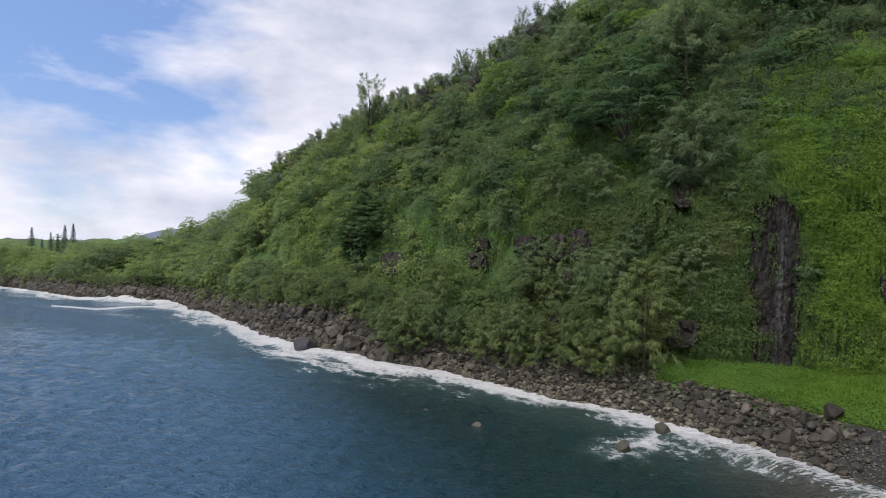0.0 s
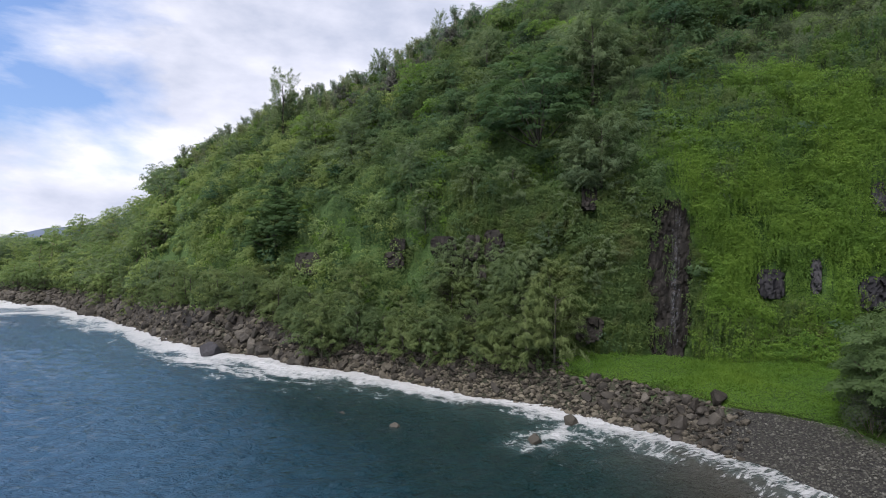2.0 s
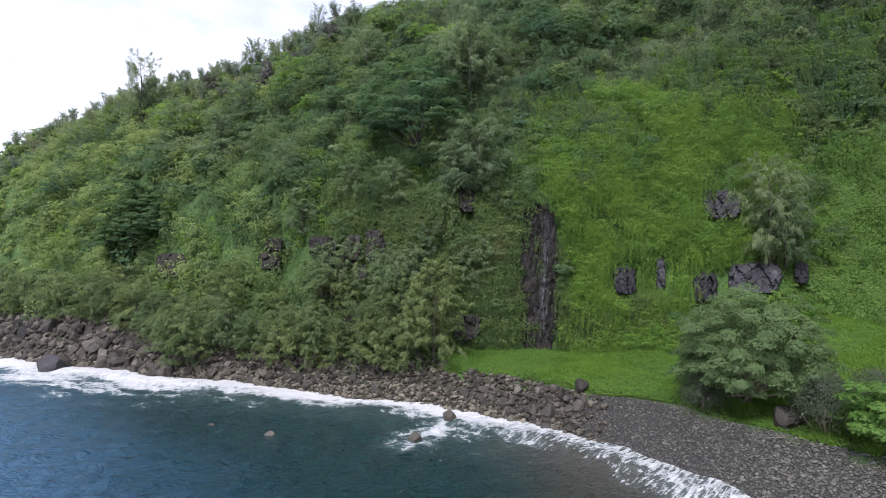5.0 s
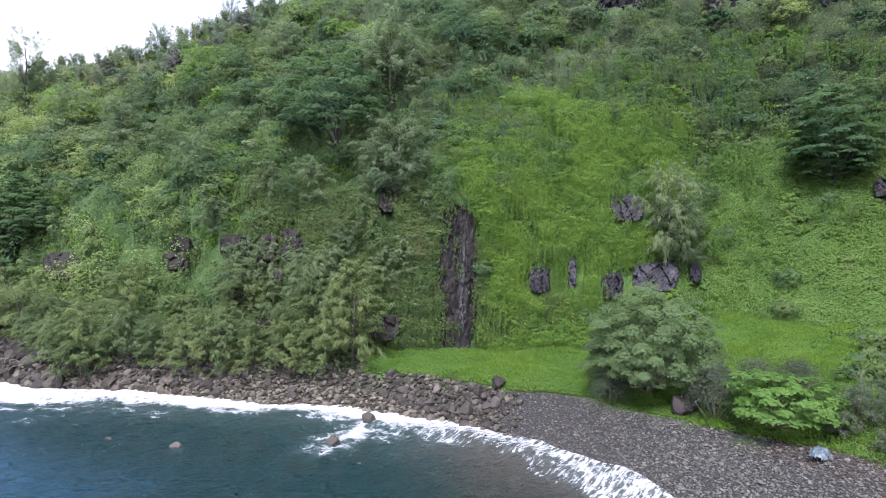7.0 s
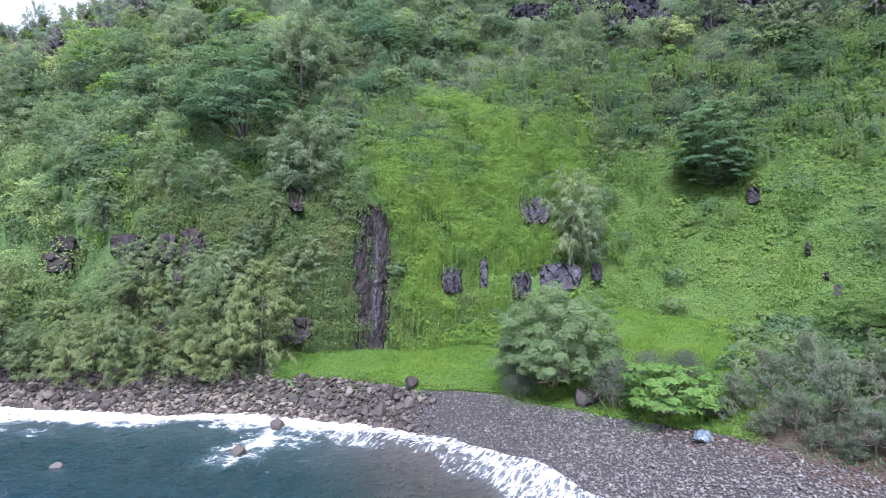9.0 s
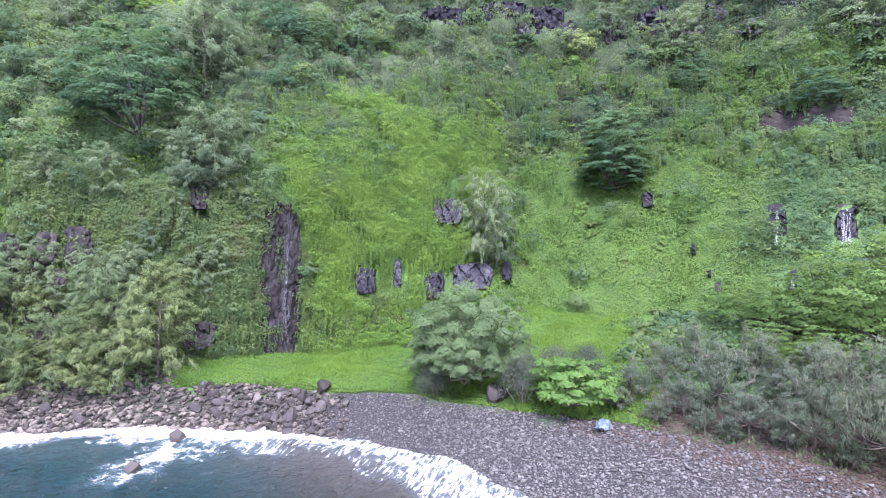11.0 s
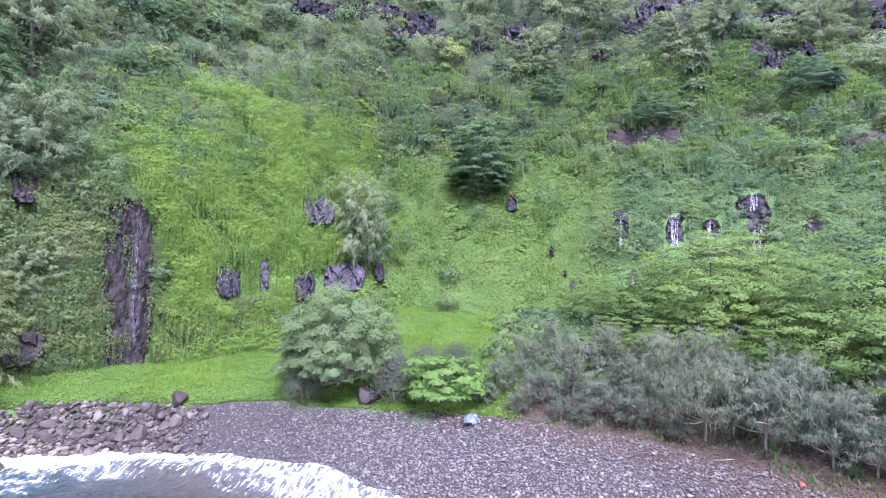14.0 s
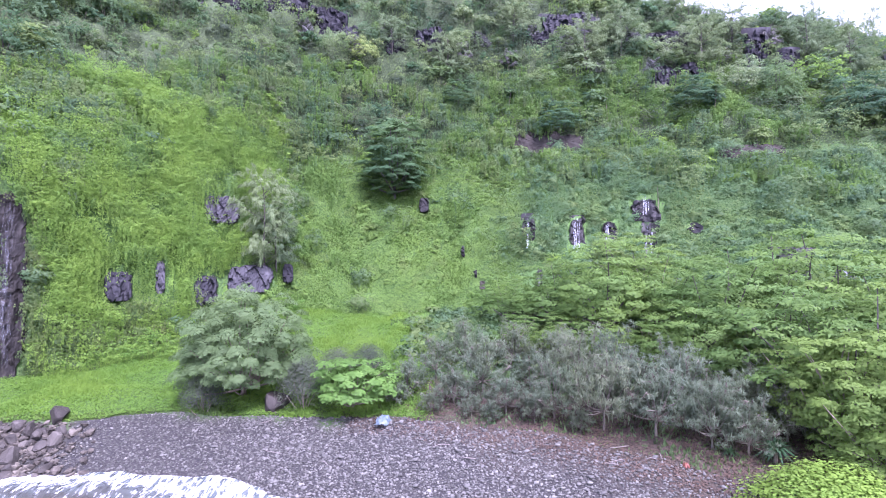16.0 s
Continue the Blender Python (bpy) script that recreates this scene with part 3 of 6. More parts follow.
strip = math_node(nt, "MULTIPLY", math_node(nt, "SUBTRACT", drawn.outputs["Fac"], 0.52), 3.2)
torn = math_node(nt, "ADD", torn, math_node(nt, "MULTIPLY", strip, pebbly.outputs["Fac"]))
torn = math_node(nt, "SUBTRACT", torn, math_node(nt, "MULTIPLY", cellular.outputs["Distance"], 0.55))
foam = math_node(nt, "ADD", math_node(nt, "MULTIPLY", fa.outputs["Fac"], 1.2), torn)
foam = math_node(nt, "MULTIPLY", foam, math_node(nt, "MULTIPLY", fa.outputs["Fac"], 5.0, True))
foam = ramp_node(nt, foam, [(0.34, (0, 0, 0)), (0.62, (0.58, 0.58, 0.58)), (1.1, (1, 1, 1))])
# milky water full of bubbles round the surf
milky = math_node(nt, "MULTIPLY", math_node(nt, "MULTIPLY", fa.outputs["Fac"], 1.5, True), math_node(nt, "ADD", lace, 0.1, True))
water = mix_node(nt, math_node(nt, "MULTIPLY", milky, 0.75), water, (0.16, 0.25, 0.25))
nt.links.new(mix_node(nt, foam, water, (0.63, 0.65, 0.65)), p.inputs["Base Color"])
nt.links.new(math_node(nt, "ADD", 0.08, math_node(nt, "MULTIPLY", foam, 0.6)), p.inputs["Roughness"])
p.inputs["IOR"].default_value = 1.33
r1 = noise_node(nt, 0.9, 4.0, 0.6, squash=(0.6, 1.4, 1.0))
r2 = noise_node(nt, 3.0, 5.0, 0.68, squash=(0.75, 1.5, 1.0))
crest = math_node(nt, "SUBTRACT", 1.0, math_node(nt, "ABSOLUTE", math_node(nt, "MULTIPLY", math_node(nt, "SUBTRACT", r1, 0.5), 4.0)))
height = math_node(nt, "ADD", math_node(nt, "MULTIPLY", crest, 0.3), math_node(nt, "MULTIPLY", r2, 0.35))
nt.links.new(bump_node(nt, height, 1.0, 1.1), p.inputs["Normal"])
sea = part("sea", np.stack([sx, sy, sz], -1).reshape(-1, 3), sea_faces, m, smooth=True)
tagged(sea, "choppy blue-green sea with white surf along the rocks", "sea", kind="structure")
# surf: a band along the shore, tongues that trail off it, and two breakers off the point
band = np.clip(4.4 + 2.6 * np.clip(-sa / 15, 0, 1) + 0.2 * np.clip((sa - 20) / 15, 0, 1) + 1.8 * fbm(sx * 0.10 + 3, sy * 0.10) + 0.8 * fbm(sx * 0.6, sy * 0.6, octaves=3), 1.3, 12)
streaks = fbm(along * 0.22, off * 0.9, octaves=4)
surf = np.clip(1.12 - off / band + 0.4 * streaks * np.clip(off / 2, 0, 1), 0, 1.0) * (off > -6) * (1 - 0.37 * np.clip((sa - 22) / 15, 0, 1))
trail = 0.22 * np.clip(1 - off / (9 + 5 * fbm(sx * 0.05, sy * 0.05)), 0, 1)
line_r = np.interp(sa, [-36.5, -33, -27], [176, 160, 158], left=-99, right=-99)
surf = np.maximum(surf, 0.85 * np.exp(-((sr - line_r) / 3.0) ** 2))
surf = np.maximum(np.maximum(surf, trail), 0.95 * np.exp(-(np.hypot(sx + 94, sy - 157) / 7) ** 2))
for raz, rr_, big in ((22.4, 46.8, 1.5), (18.6, 42.8, 1.5), (17.4, 41.8, 1.3), (20.2, 43.9, 1.4), (21.4, 44.6, 1.1)):
    near = np.hypot(sx - rr_ * math.sin(radians(raz)), sy - rr_ * math.cos(radians(raz)))
    surf = np.maximum(surf, (0.6 + 0.5 * fbm(sx * 0.9, sy * 1.6, octaves=3)) * np.exp(-(near / big / 1.25) ** 2))
# offshore is raised westward, to reach the blue with reflected sky in it
for key, vals in (("offshore", off + 34 * np.clip((8 - sa) / 42, 0, 1) * np.clip((sa + 180) / 80, 0, 1) * np.clip(off / 16, 0, 1)), ("foam", surf), ("sky_sheen", np.clip(1 - off / 60, 0, 1) * np.clip((-7 - sa) / 16, 0, 1) * np.clip((sa + 180) / 80, 0, 1)), ("beach", np.clip((sa - 24) / 10, 0, 1))):
    layer = sea.data.attributes.new(key, "FLOAT", "POINT")
    layer.data.foreach_set("value", vals.astype(np.float32).ravel())

# ---- far mountain ----
ma = np.linspace(-48, -8, 60)
prof = np.interp(ma, [-48, -36, -31, -27, -23, -17, -8], [0, 25, 70, 130, 165, 175, 170]) + 12 * fbm(ma * 0.35, ma * 0)
ring = []
for t, h in ((0.0, 0.0), (0.35, 0.45), (0.7, 0.82), (1.0, 1.0), (1.5, 1.0)):
    rr = 3000 + 900 * t
    ring.append(np.stack([rr * np.sin(np.radians(ma)), rr * np.cos(np.radians(ma)), prof * h + 14 * fbm(ma * 0.5, t * 3 + ma * 0)], -1))
mv = np.stack(ring, 1)
ii, jj = np.meshgrid(np.arange(59), np.arange(4), indexing="ij")
mf = np.stack([ii * 5 + jj, ii * 5 + jj + 1, (ii + 1) * 5 + jj + 1, (ii + 1) * 5 + jj], -1).reshape(-1, 4)
tagged(part("backdrop", mv.reshape(-1, 3), mf, M_HAZE_MOUNT, smooth=True), "mountain far behind the wooded coast, haze put in its blue colour", "mountain", kind="structure")

# ---- ground cover ----
S, B, R_, Z_ = CELL_S, CELL_AZ, CELL_R, CELL_Z
seen_land = (B > -44) & (B < 113.5)
hillside = (S >= 4) & (S <= 6) & seen_land


def bell(v, lo, hi, soft):
    return np.clip((v - lo) / soft, 0, 1) * np.clip((hi - v) / soft, 0, 1)


gx, gy = LAND[:-1, :-1, 0], LAND[:-1, :-1, 1]
BW = B + 3.2 * fbm(gx * 0.07 + 5, gy * 0.07, Z_ * 0.07)  # ragged borders between kinds of cover
ZW = Z_ + 4.0 * fbm(gx * 0.08, gy * 0.08 + 9, Z_ * 0.08)
# bare rock on the face: bearing, height, half width in degrees, half height in metres
FACE_ROCKS = [(31.65, 12.1, 2.15, 8.0), (40.4, 11.6, 1.0, 1.4), (43.8, 12.4, 0.4, 1.6), (47.8, 10.9, 1.0, 1.5), (51.9, 12.0, 2.0, 1.5), (55.5, 12.6, 0.5, 1.1), (49.2, 20.3, 1.5, 1.7),
              (14.3, 15.4, 1.1, 1.8), (9.0, 15.3, 1.4, 1.3), (3.6, 13.6, 1.0, 1.0), (10.2, 11.8, 0.9, 1.0), (24.2, 6.8, 1.4, 1.2), (24.2, 20.6, 0.8, 1.4), (11.6, 8.6, 1.0, 1.6),
              (-5.3, 12.8, 1.3, 1.6), (69.6, 22.2, 0.5, 1.1),
              (12.0, 15.2, 0.8, 1.5), (10.4, 13.2, 1.0, 1.3), (11.6, 6.6, 0.8, 1.0), (18.2, 9.6, 0.5, 1.3), (8.7, 9.8, 0.8, 1.1), (13.0, 11.6, 0.5, 1.6), (4.0, 15.6, 0.8, 0.8), (73.8, 15.4, 0.16, 0.7), (75.2, 12.6, 0.14, 0.5)]
BROW_ROCKS = [(1.0, 45.0, 1.1, 1.5), (2.4, 46.0, 1.0, 2.0), (4.1, 46.6, 1.2, 1.6), (5.7, 47.8, 1.0, 1.5), (7.2, 49.6, 0.9, 1.5), (-5.4, 33.0, 0.6, 1.2), (48.8, 55.0, 2.8, 2.2), (52.5, 56.5, 1.2, 1.6), (54.9, 56.4, 2.3, 2.8), (59.6, 54.8, 1.7, 3.2), (61.6, 52.6, 1.0, 2.4), (66.5, 51.4, 1.2, 1.9), (70.2, 52.2, 1.8, 3.0), (75.4, 54.6, 0.9, 1.4),
              (85.0, 57.0, 2.6, 2.8), (81.6, 54.4, 1.2, 1.5), (94.7, 52.0, 1.8, 3.2), (94.1, 44.6, 1.2, 2.4), (96.4, 45.8, 1.0, 2.2), (102.0, 49.0, 0.9, 5.5), (104.5, 46.0, 0.7, 4.0)]
SPRINGS = [(80.8, 18.2, 0.8, 2.5), (85.8, 17.6, 0.9, 2.7), (89.0, 17.9, 0.9, 1.6), (92.6, 21.0, 1.6, 2.0), (92.9, 17.0, 0.8, 2.2), (97.0, 18.5, 0.8, 0.9), (104.8, 13.6, 1.7, 2.4), (108.7, 12.8, 1.2, 1.6), (81.9, 12.2, 0.5, 1.5)]
SHORE_ROCKS = [(-37.5, 2.4, 1.8, 1.6), (-32.0, 2.8, 1.2, 1.7), (-27.0, 3.0, 1.5, 1.7), (-21.0, 3.2, 1.6, 1.9), (-11.6, 4.9, 1.2, 1.3), (-6.4, 4.0, 1.0, 1.4), (-8.6, 4.6, 1.4, 1.7), (-14.2, 5.0, 1.1, 1.2), (-16.4, 4.6, 0.9, 1.1), (-30.0, 3.0, 2.0, 1.4), (-34.0, 2.8, 1.4, 1.2), (-24.0, 2.8, 1.4, 1.4), (-17.6, 4.2, 1.5, 1.6)]
SOIL = [(81.6, 33.4, 2.6, 2.3), (85.0, 33.0, 1.3, 1.6), (101.5, 30.0, 2.6, 1.1), (75.9, 11.0, 0.3, 0.7)]
clear = np.ones_like(Z_)
for b0, z0, db, dz in FACE_ROCKS + BROW_ROCKS + SPRINGS + SOIL:
    bare = 1.0 if z0 > 28 else 1.3 if b0 > 76 else 1.3 if db > 2.1 else 2.0
    clear = np.where(np.abs((B - b0) / db) ** 2.5 + np.abs((Z_ - z0) / dz) ** 2.5 < bare, 0.0, clear)

near_rock = np.ones_like(Z_)
for b0, z0, db, dz in FACE_ROCKS:
    near_rock = np.where(((B - b0) / (db + 1.3)) ** 2 + ((Z_ - z0) / (dz + 1.5)) ** 2 < 1, 0.0, near_rock)
# the bare bank under the shore trees
bank = bell(B, -17.5, -4.5, 1.2) * (R_ < np.interp(B, FINE, TABLES[1]) + 3.0)

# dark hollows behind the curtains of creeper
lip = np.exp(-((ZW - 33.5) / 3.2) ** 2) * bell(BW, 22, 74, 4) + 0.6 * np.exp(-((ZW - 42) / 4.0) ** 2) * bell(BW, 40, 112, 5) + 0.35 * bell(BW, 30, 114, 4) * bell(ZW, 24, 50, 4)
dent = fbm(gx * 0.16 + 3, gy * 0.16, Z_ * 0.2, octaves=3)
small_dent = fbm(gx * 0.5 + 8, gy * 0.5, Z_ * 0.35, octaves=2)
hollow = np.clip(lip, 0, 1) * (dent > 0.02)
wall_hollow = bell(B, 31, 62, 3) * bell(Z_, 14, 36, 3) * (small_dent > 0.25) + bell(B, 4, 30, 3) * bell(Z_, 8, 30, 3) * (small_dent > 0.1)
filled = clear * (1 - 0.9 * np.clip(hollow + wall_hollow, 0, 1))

lawn_w = ((S == 3) & seen_land) * bell(B, 20, 71, 3)
slope_w = ((S == 4) & seen_land) * (bell(BW, 52, 82, 4) * bell(ZW, 2, 28, 3) + 0.8 * bell(BW, 65, 82, 3) * bell(ZW, 27, 35, 2))
vine_w = hillside * bell(BW, 32, 55, 3) * bell(ZW, 1, 36 + 4 * bell(B, 35, 47, 2), 4) * clear
low_band = bell(BW, 32, 52, 3) * bell(Z_, 1, 10.5, 3)
olive_w = 0.7 * low_band * hillside * clear + hillside * bell(BW, 9, 35, 5) * bell(ZW, 1, 23, 4) * clear
taro_w = hillside * bell(BW, 76, 120, 6) * bell(ZW, 10, 34, 5)
under_w = ((S == 3) & seen_land) * (1 - bell(B, 20, 83, 2)) + ((S == 6) & seen_land) * 0.3


def mat_of_leaves(name, weight, count, mat, length, width, label, lift=0.35, droop=0.0, up=0.5, seed=1, category="plants", folds=0.0):
    rng = np.random.default_rng(seed)
    pts, n, idx = strew(rng, weight, count)
    h = rng.random((count, 1)) ** 1.5 * lift
    bulge = 0.5 + 0.5 * fbm(pts[:, 0:1] * 0.9, pts[:, 1:2] * 0.9, pts[:, 2:3] * 0.9, octaves=2)
    if folds:
        bulge = bulge + folds * fbm(pts[:, 0:1] * 0.55 + 4, pts[:, 1:2] * 0.55, pts[:, 2:3] * (0.14 if droop else 0.28), octaves=3)
    pts = pts + n * (h + lift * 1.2 * np.clip(bulge, 0, 1 + 1.5 * folds))
    face = n * 0.8 + np.array([0, 0, up]) + rng.normal(size=(count, 3)) * 0.45
    along = np.repeat([[0.0, 0.0, -1.0]], count, 0) if droop else None
    v, f = blades(rng, pts, face, length, width, along, 3)
    ob = tagged(part(name, v, f, mat, shade=np.repeat(unit(n + np.array([0, 0, 0.2])) + 0.3 * unit(face), 3, 0)), label, category, kind="stuff")
    return ob


def stand(name, weight, count, per, lo, hi, mat, length, width, label, seed, squash=0.8, hang=0.25, category="bushes", knobs=2.0, rise=0.1, outward=0.0, tuft=(0.26, 0.46)):
    """Low plants in their hundreds: each a dome of leafy tufts, with some strands that hang below it."""
    rng = np.random.default_rng(seed)
    pts, n, idx = strew(rng, weight, count)
    size = (lo + (hi - lo) * rng.random(count) ** 1.6)[:, None, None]
    pts = pts + np.array([0, 0, 1.0]) * rise * size[:, 0] + n * outward
    axis = unit(n * 0.6 + np.array([0, 0, 0.6]))[:, None, :]
    many = max(5, per // 20)
    d = unit(rng.normal(size=(count, many, 3)))
    dot = (d * axis).sum(-1, keepdims=True)
    d = np.where(dot < -0.1, d - 2 * dot * axis, d)
    lump = 1 + 0.5 * fbm(d[..., 0] * knobs + np.arange(count)[:, None] * 3.1, d[..., 1] * knobs, d[..., 2] * knobs, 2)[..., None]
    heart = pts[:, None, :] + d * size * lump * rng.uniform(0.62, 1.0, (count, many, 1)) * np.array([1, 1, squash])
    wide = size * rng.uniform(*tuft, (count, many, 1))
    of = (np.arange(count)[:, None], rng.integers(many, size=(count, per)))
    ld = unit(rng.normal(size=(count, per, 3)))
    lean = unit(d[of] + np.array([0, 0, 0.7]))
    dot = (ld * lean).sum(-1, keepdims=True)
    ld = np.where(dot < -0.15, ld - 2 * dot * lean, ld)
    c = heart[of] + ld * wide[of] * rng.uniform(0.7, 1.08, (count, per, 1)) * np.array([1, 1, 0.75])
    soft_n = 0.55 * d[of] + 0.75 * ld + np.array([0, 0, 0.2])
    face = ld * 0.7 + lean * 0.45 + rng.normal(size=(count, per, 3)) * 0.3
    along = rng.normal(size=(count, per, 3))
    k = int(per * hang)
    if k:
        out = n * np.array([1, 1, 0.0])
        out = unit(out + 1e-6)[:, None, :]
        side = np.cross(out, np.array([0, 0, 1.0]))
        strand = np.round(rng.uniform(-2.4, 2.4, (count, k, 1))) / 2.8
        drop = rng.random((count, k, 1)) * (0.6 + 0.6 * lattice(strand * 9, np.arange(count)[:, None, None] * 1.0, 0.0))
        c[:, :k] = pts[:, None, :] + side * strand * size + out * size * 0.8 * (1 - 0.3 * drop) + np.array([0, 0, -1.9]) * drop * size + rng.normal(size=(count, k, 3)) * 0.07
        face[:, :k] = out + rng.normal(size=(count, k, 3)) * 0.5
        along[:, :k] = np.array([0, 0, -2.5]) + rng.normal(size=(count, k, 3)) * 0.6
        soft_n[:, :k] = out + 0.8 * side * np.sin(strand * 9)
    v, f = blades(rng, c.reshape(-1, 3), face.reshape(-1, 3), length, width, along.reshape(-1, 3), 3)
    shade = np.repeat((soft_n + 0.15 * unit(face)).reshape(-1, 3), 3, 0)
    ob = tagged(part(name, v, f, mat, shade=shade), label, category, kind="stuff")
    layer = ob.data.attributes.new("plant", "FLOAT", "POINT")
    own = rng.random(count)
    layer.data.foreach_set("value", np.repeat(own, per * 3).astype(np.float32))
    return ob


def curtains(name, weight, count, mat, label, seed, lo=1.0, hi=3.4, cap=50, strands=6, per=46, proud=1.0):
    """Creepers that hang in ropes and veils from a leafy lip, with hollows between them."""
    rng = np.random.default_rng(seed)
    pts, n, idx = strew(rng, weight, count)
    out = unit(n * np.array([1, 1, 0.0]) + 1e-6)
    side = np.cross(out, np.array([0, 0, 1.0]))
    down = np.cross(n, side)
    down = unit(down * -np.sign(down[:, 2:3]) * 0.75 + np.array([0, 0, -0.25]))
    wide = rng.uniform(0.6, 1.7, (count, 1, 1))
    ln = (lo + (hi - lo) * rng.random((count, 1, 1)) ** 1.5) * rng.uniform(0.35, 1.0, (count, strands, 1))
    at = rng.uniform(-1, 1, (count, strands, 1)) * wide
    g = rng.random((count, strands, per)) ** 0.85
    thick = (0.12 * (1 - 0.6 * g))[..., None]
    e3 = rng.normal(size=(count, strands, per, 3))
    root = pts[:, None, :] + side[:, None, :] * at + np.array([0, 0, 0.5])
    c = root[:, :, None, :] + out[:, None, None, :] * (proud - 0.5 * g)[..., None] + down[:, None, None, :] * (g * ln)[..., None] + e3 * thick
    soft_n = out[:, None, None, :] + unit(e3) * 0.8
    face = soft_n + rng.normal(size=c.shape) * 0.3
    al = np.broadcast_to(down[:, None, None, :], c.shape) * 1.5 + rng.normal(size=c.shape) * 0.5
    dome = unit(rng.normal(size=(count, cap, 3)))
    dome = np.where((dome * out[:, None, :]).sum(-1, keepdims=True) < 0, -dome, dome)
    top = pts[:, None, :] + out[:, None, :] * (proud - 0.4) + np.array([0, 0, 0.5]) + side[:, None, :] * rng.uniform(-1, 1, (count, cap, 1)) * wide + dome * np.array([0.5, 0.5, 0.4])
    c = np.concatenate([c.reshape(-1, 3), top.reshape(-1, 3)])
    face = np.concatenate([face.reshape(-1, 3), (dome + np.array([0, 0, 0.6]) + rng.normal(size=dome.shape) * 0.3).reshape(-1, 3)])
    soft_n = np.concatenate([soft_n.reshape(-1, 3), (dome + np.array([0, 0, 0.5])).reshape(-1, 3)])
    al = np.concatenate([al.reshape(-1, 3), rng.normal(size=(count * cap, 3))])
    v, f = blades(rng, c, face, 0.22, 0.15, al, 3)
    ob = tagged(part(name, v, f, mat, shade=np.repeat(soft_n + 0.2 * unit(face), 3, 0)), label, "vines", kind="stuff")
    own = rng.random(count)
    layer = ob.data.attributes.new("plant", "FLOAT", "POINT")
    layer.data.foreach_set("value", np.concatenate([np.repeat(own, strands * per * 3), np.repeat(own, cap * 3)]).astype(np.float32))
    return ob


near_w = (B > -16) * 1.0
far_w = (B <= -15) * 1.0
brow_fade = (S <= 5) + (S == 6) * (R_ < np.interp(B, FINE, TABLES[6]) + 14) * 1.0
full = hillside * clear * brow_fade
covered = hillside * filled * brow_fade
patch = 0.5 + 0.5 * fbm(LAND[:-1, :-1, 0] * 0.07, LAND[:-1, :-1, 1] * 0.07, LAND[:-1, :-1, 2] * 0.07)
open_w = np.clip(1 - vine_w - olive_w * 0.8 - taro_w * 0.9 - slope_w * 1.3, 0.0, 1)
open_w = open_w * (1 - 0.92 * bell(B, 33, 55, 2) * bell(Z_, 2, 33 + 4 * bell(B, 35, 47, 2), 2))
below_brow = (R_ < np.interp(B, FINE, TABLES[6]) - np.where(B < 25, 9, np.where(B > 78, -8, 2))) * 1.0
# where the sun-brightened leaf colours replace the plain scrub
sunny = np.clip((7 - BW) / 12, 0, 1)
stand("sunny_scrub", covered * near_w * open_w * sunny, 420, 200, 0.8, 2.2, M_SUN_WOOD, 0.27, 0.18, "yellow-green scrub on the seaward shoulder of the hill, sunlight in its leaf colour", 66, hang=0.2)
stand("sunny_crowns", covered * near_w * open_w * sunny * below_brow, 170, 420, 1.4, 3.2, M_SUN_WOOD, 0.28, 0.19, "green tree crowns on the seaward shoulder of the hill, lightened in colour for sun", 67, squash=0.95, hang=0.12, knobs=2.6, rise=0.55)
above_lip = np.clip((Z_ - 31) / 5, 0, 1) * bell(B, 16, 114, 5)
lush = bell(BW, 73, 106, 4) * bell(ZW, 34, 47, 3)
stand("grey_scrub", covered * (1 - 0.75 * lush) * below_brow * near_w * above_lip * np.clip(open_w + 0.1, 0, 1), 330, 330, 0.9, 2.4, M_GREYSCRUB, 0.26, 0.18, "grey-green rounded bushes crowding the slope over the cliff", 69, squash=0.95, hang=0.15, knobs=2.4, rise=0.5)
stand("hillside_scrub", covered * near_w * open_w * (1 - 0.6 * above_lip) * (1 - 0.85 * sunny), 900, 190, 0.8, 1.8, M_SCRUB, 0.29, 0.2, "dense mid-green scrub covering the steep hillside", 51)
stand("tall_scrub", covered * below_brow * near_w * np.clip(open_w + 0.12, 0, 1) * (1 - 0.6 * above_lip) * (S >= 4) * (1 - 0.85 * sunny), 440, 420, 1.2, 3.1, M_SCRUB, 0.30, 0.2, "rounded crowns of trees crowding the steep hillside", 59, squash=0.95, hang=0.12, knobs=2.6, rise=0.55)
stand("dark_scrub", covered * near_w * open_w * (1 + 1.2 * np.clip((Z_ - 31) / 5, 0, 1) * bell(B, 20, 114, 5)) * np.clip(patch * 1.6 - 0.3, 0.05, 1), 520, 190, 0.9, 2.3, M_DARK, 0.32, 0.22, "dark glossy scrub among the lighter hillside bushes", 52)
stand("draped_scrub", covered * near_w * lush, 400, 190, 0.7, 1.9, M_ROPE, 0.25, 0.18, "bright creeper draped over the bushes above the wet slope", 75, hang=0.5)
stand("light_scrub", covered * near_w * open_w * (1 - 0.75 * above_lip) * np.clip(1.2 - patch * 1.6, 0.05, 1), 560, 170, 0.7, 1.8, M_VINE, 0.27, 0.19, "light green creeper heaped over hillside bushes", 53, hang=0.45)
stand("headland_scrub", ((S >= 3) & (S <= 5) & (B > -42) & (B < -14)) * clear, 900, 110, 1.0, 3.0, M_SUN_WOOD, 0.5, 0.34, "yellow-green scrub over the far headland, sunlight in its leaf colour", 64, hang=0.1)
stand("shoulder_scrub", ((S == 5) | (S == 6)) * bell(B, -25, -12, 2) * (R_ < np.interp(B, FINE, TABLES[6]) + 22), 330, 130, 0.9, 2.4, M_SUN_WOOD, 0.36, 0.25, "green scrub over the hill's seaward end, lightened in colour for sun", 68, hang=0.1)
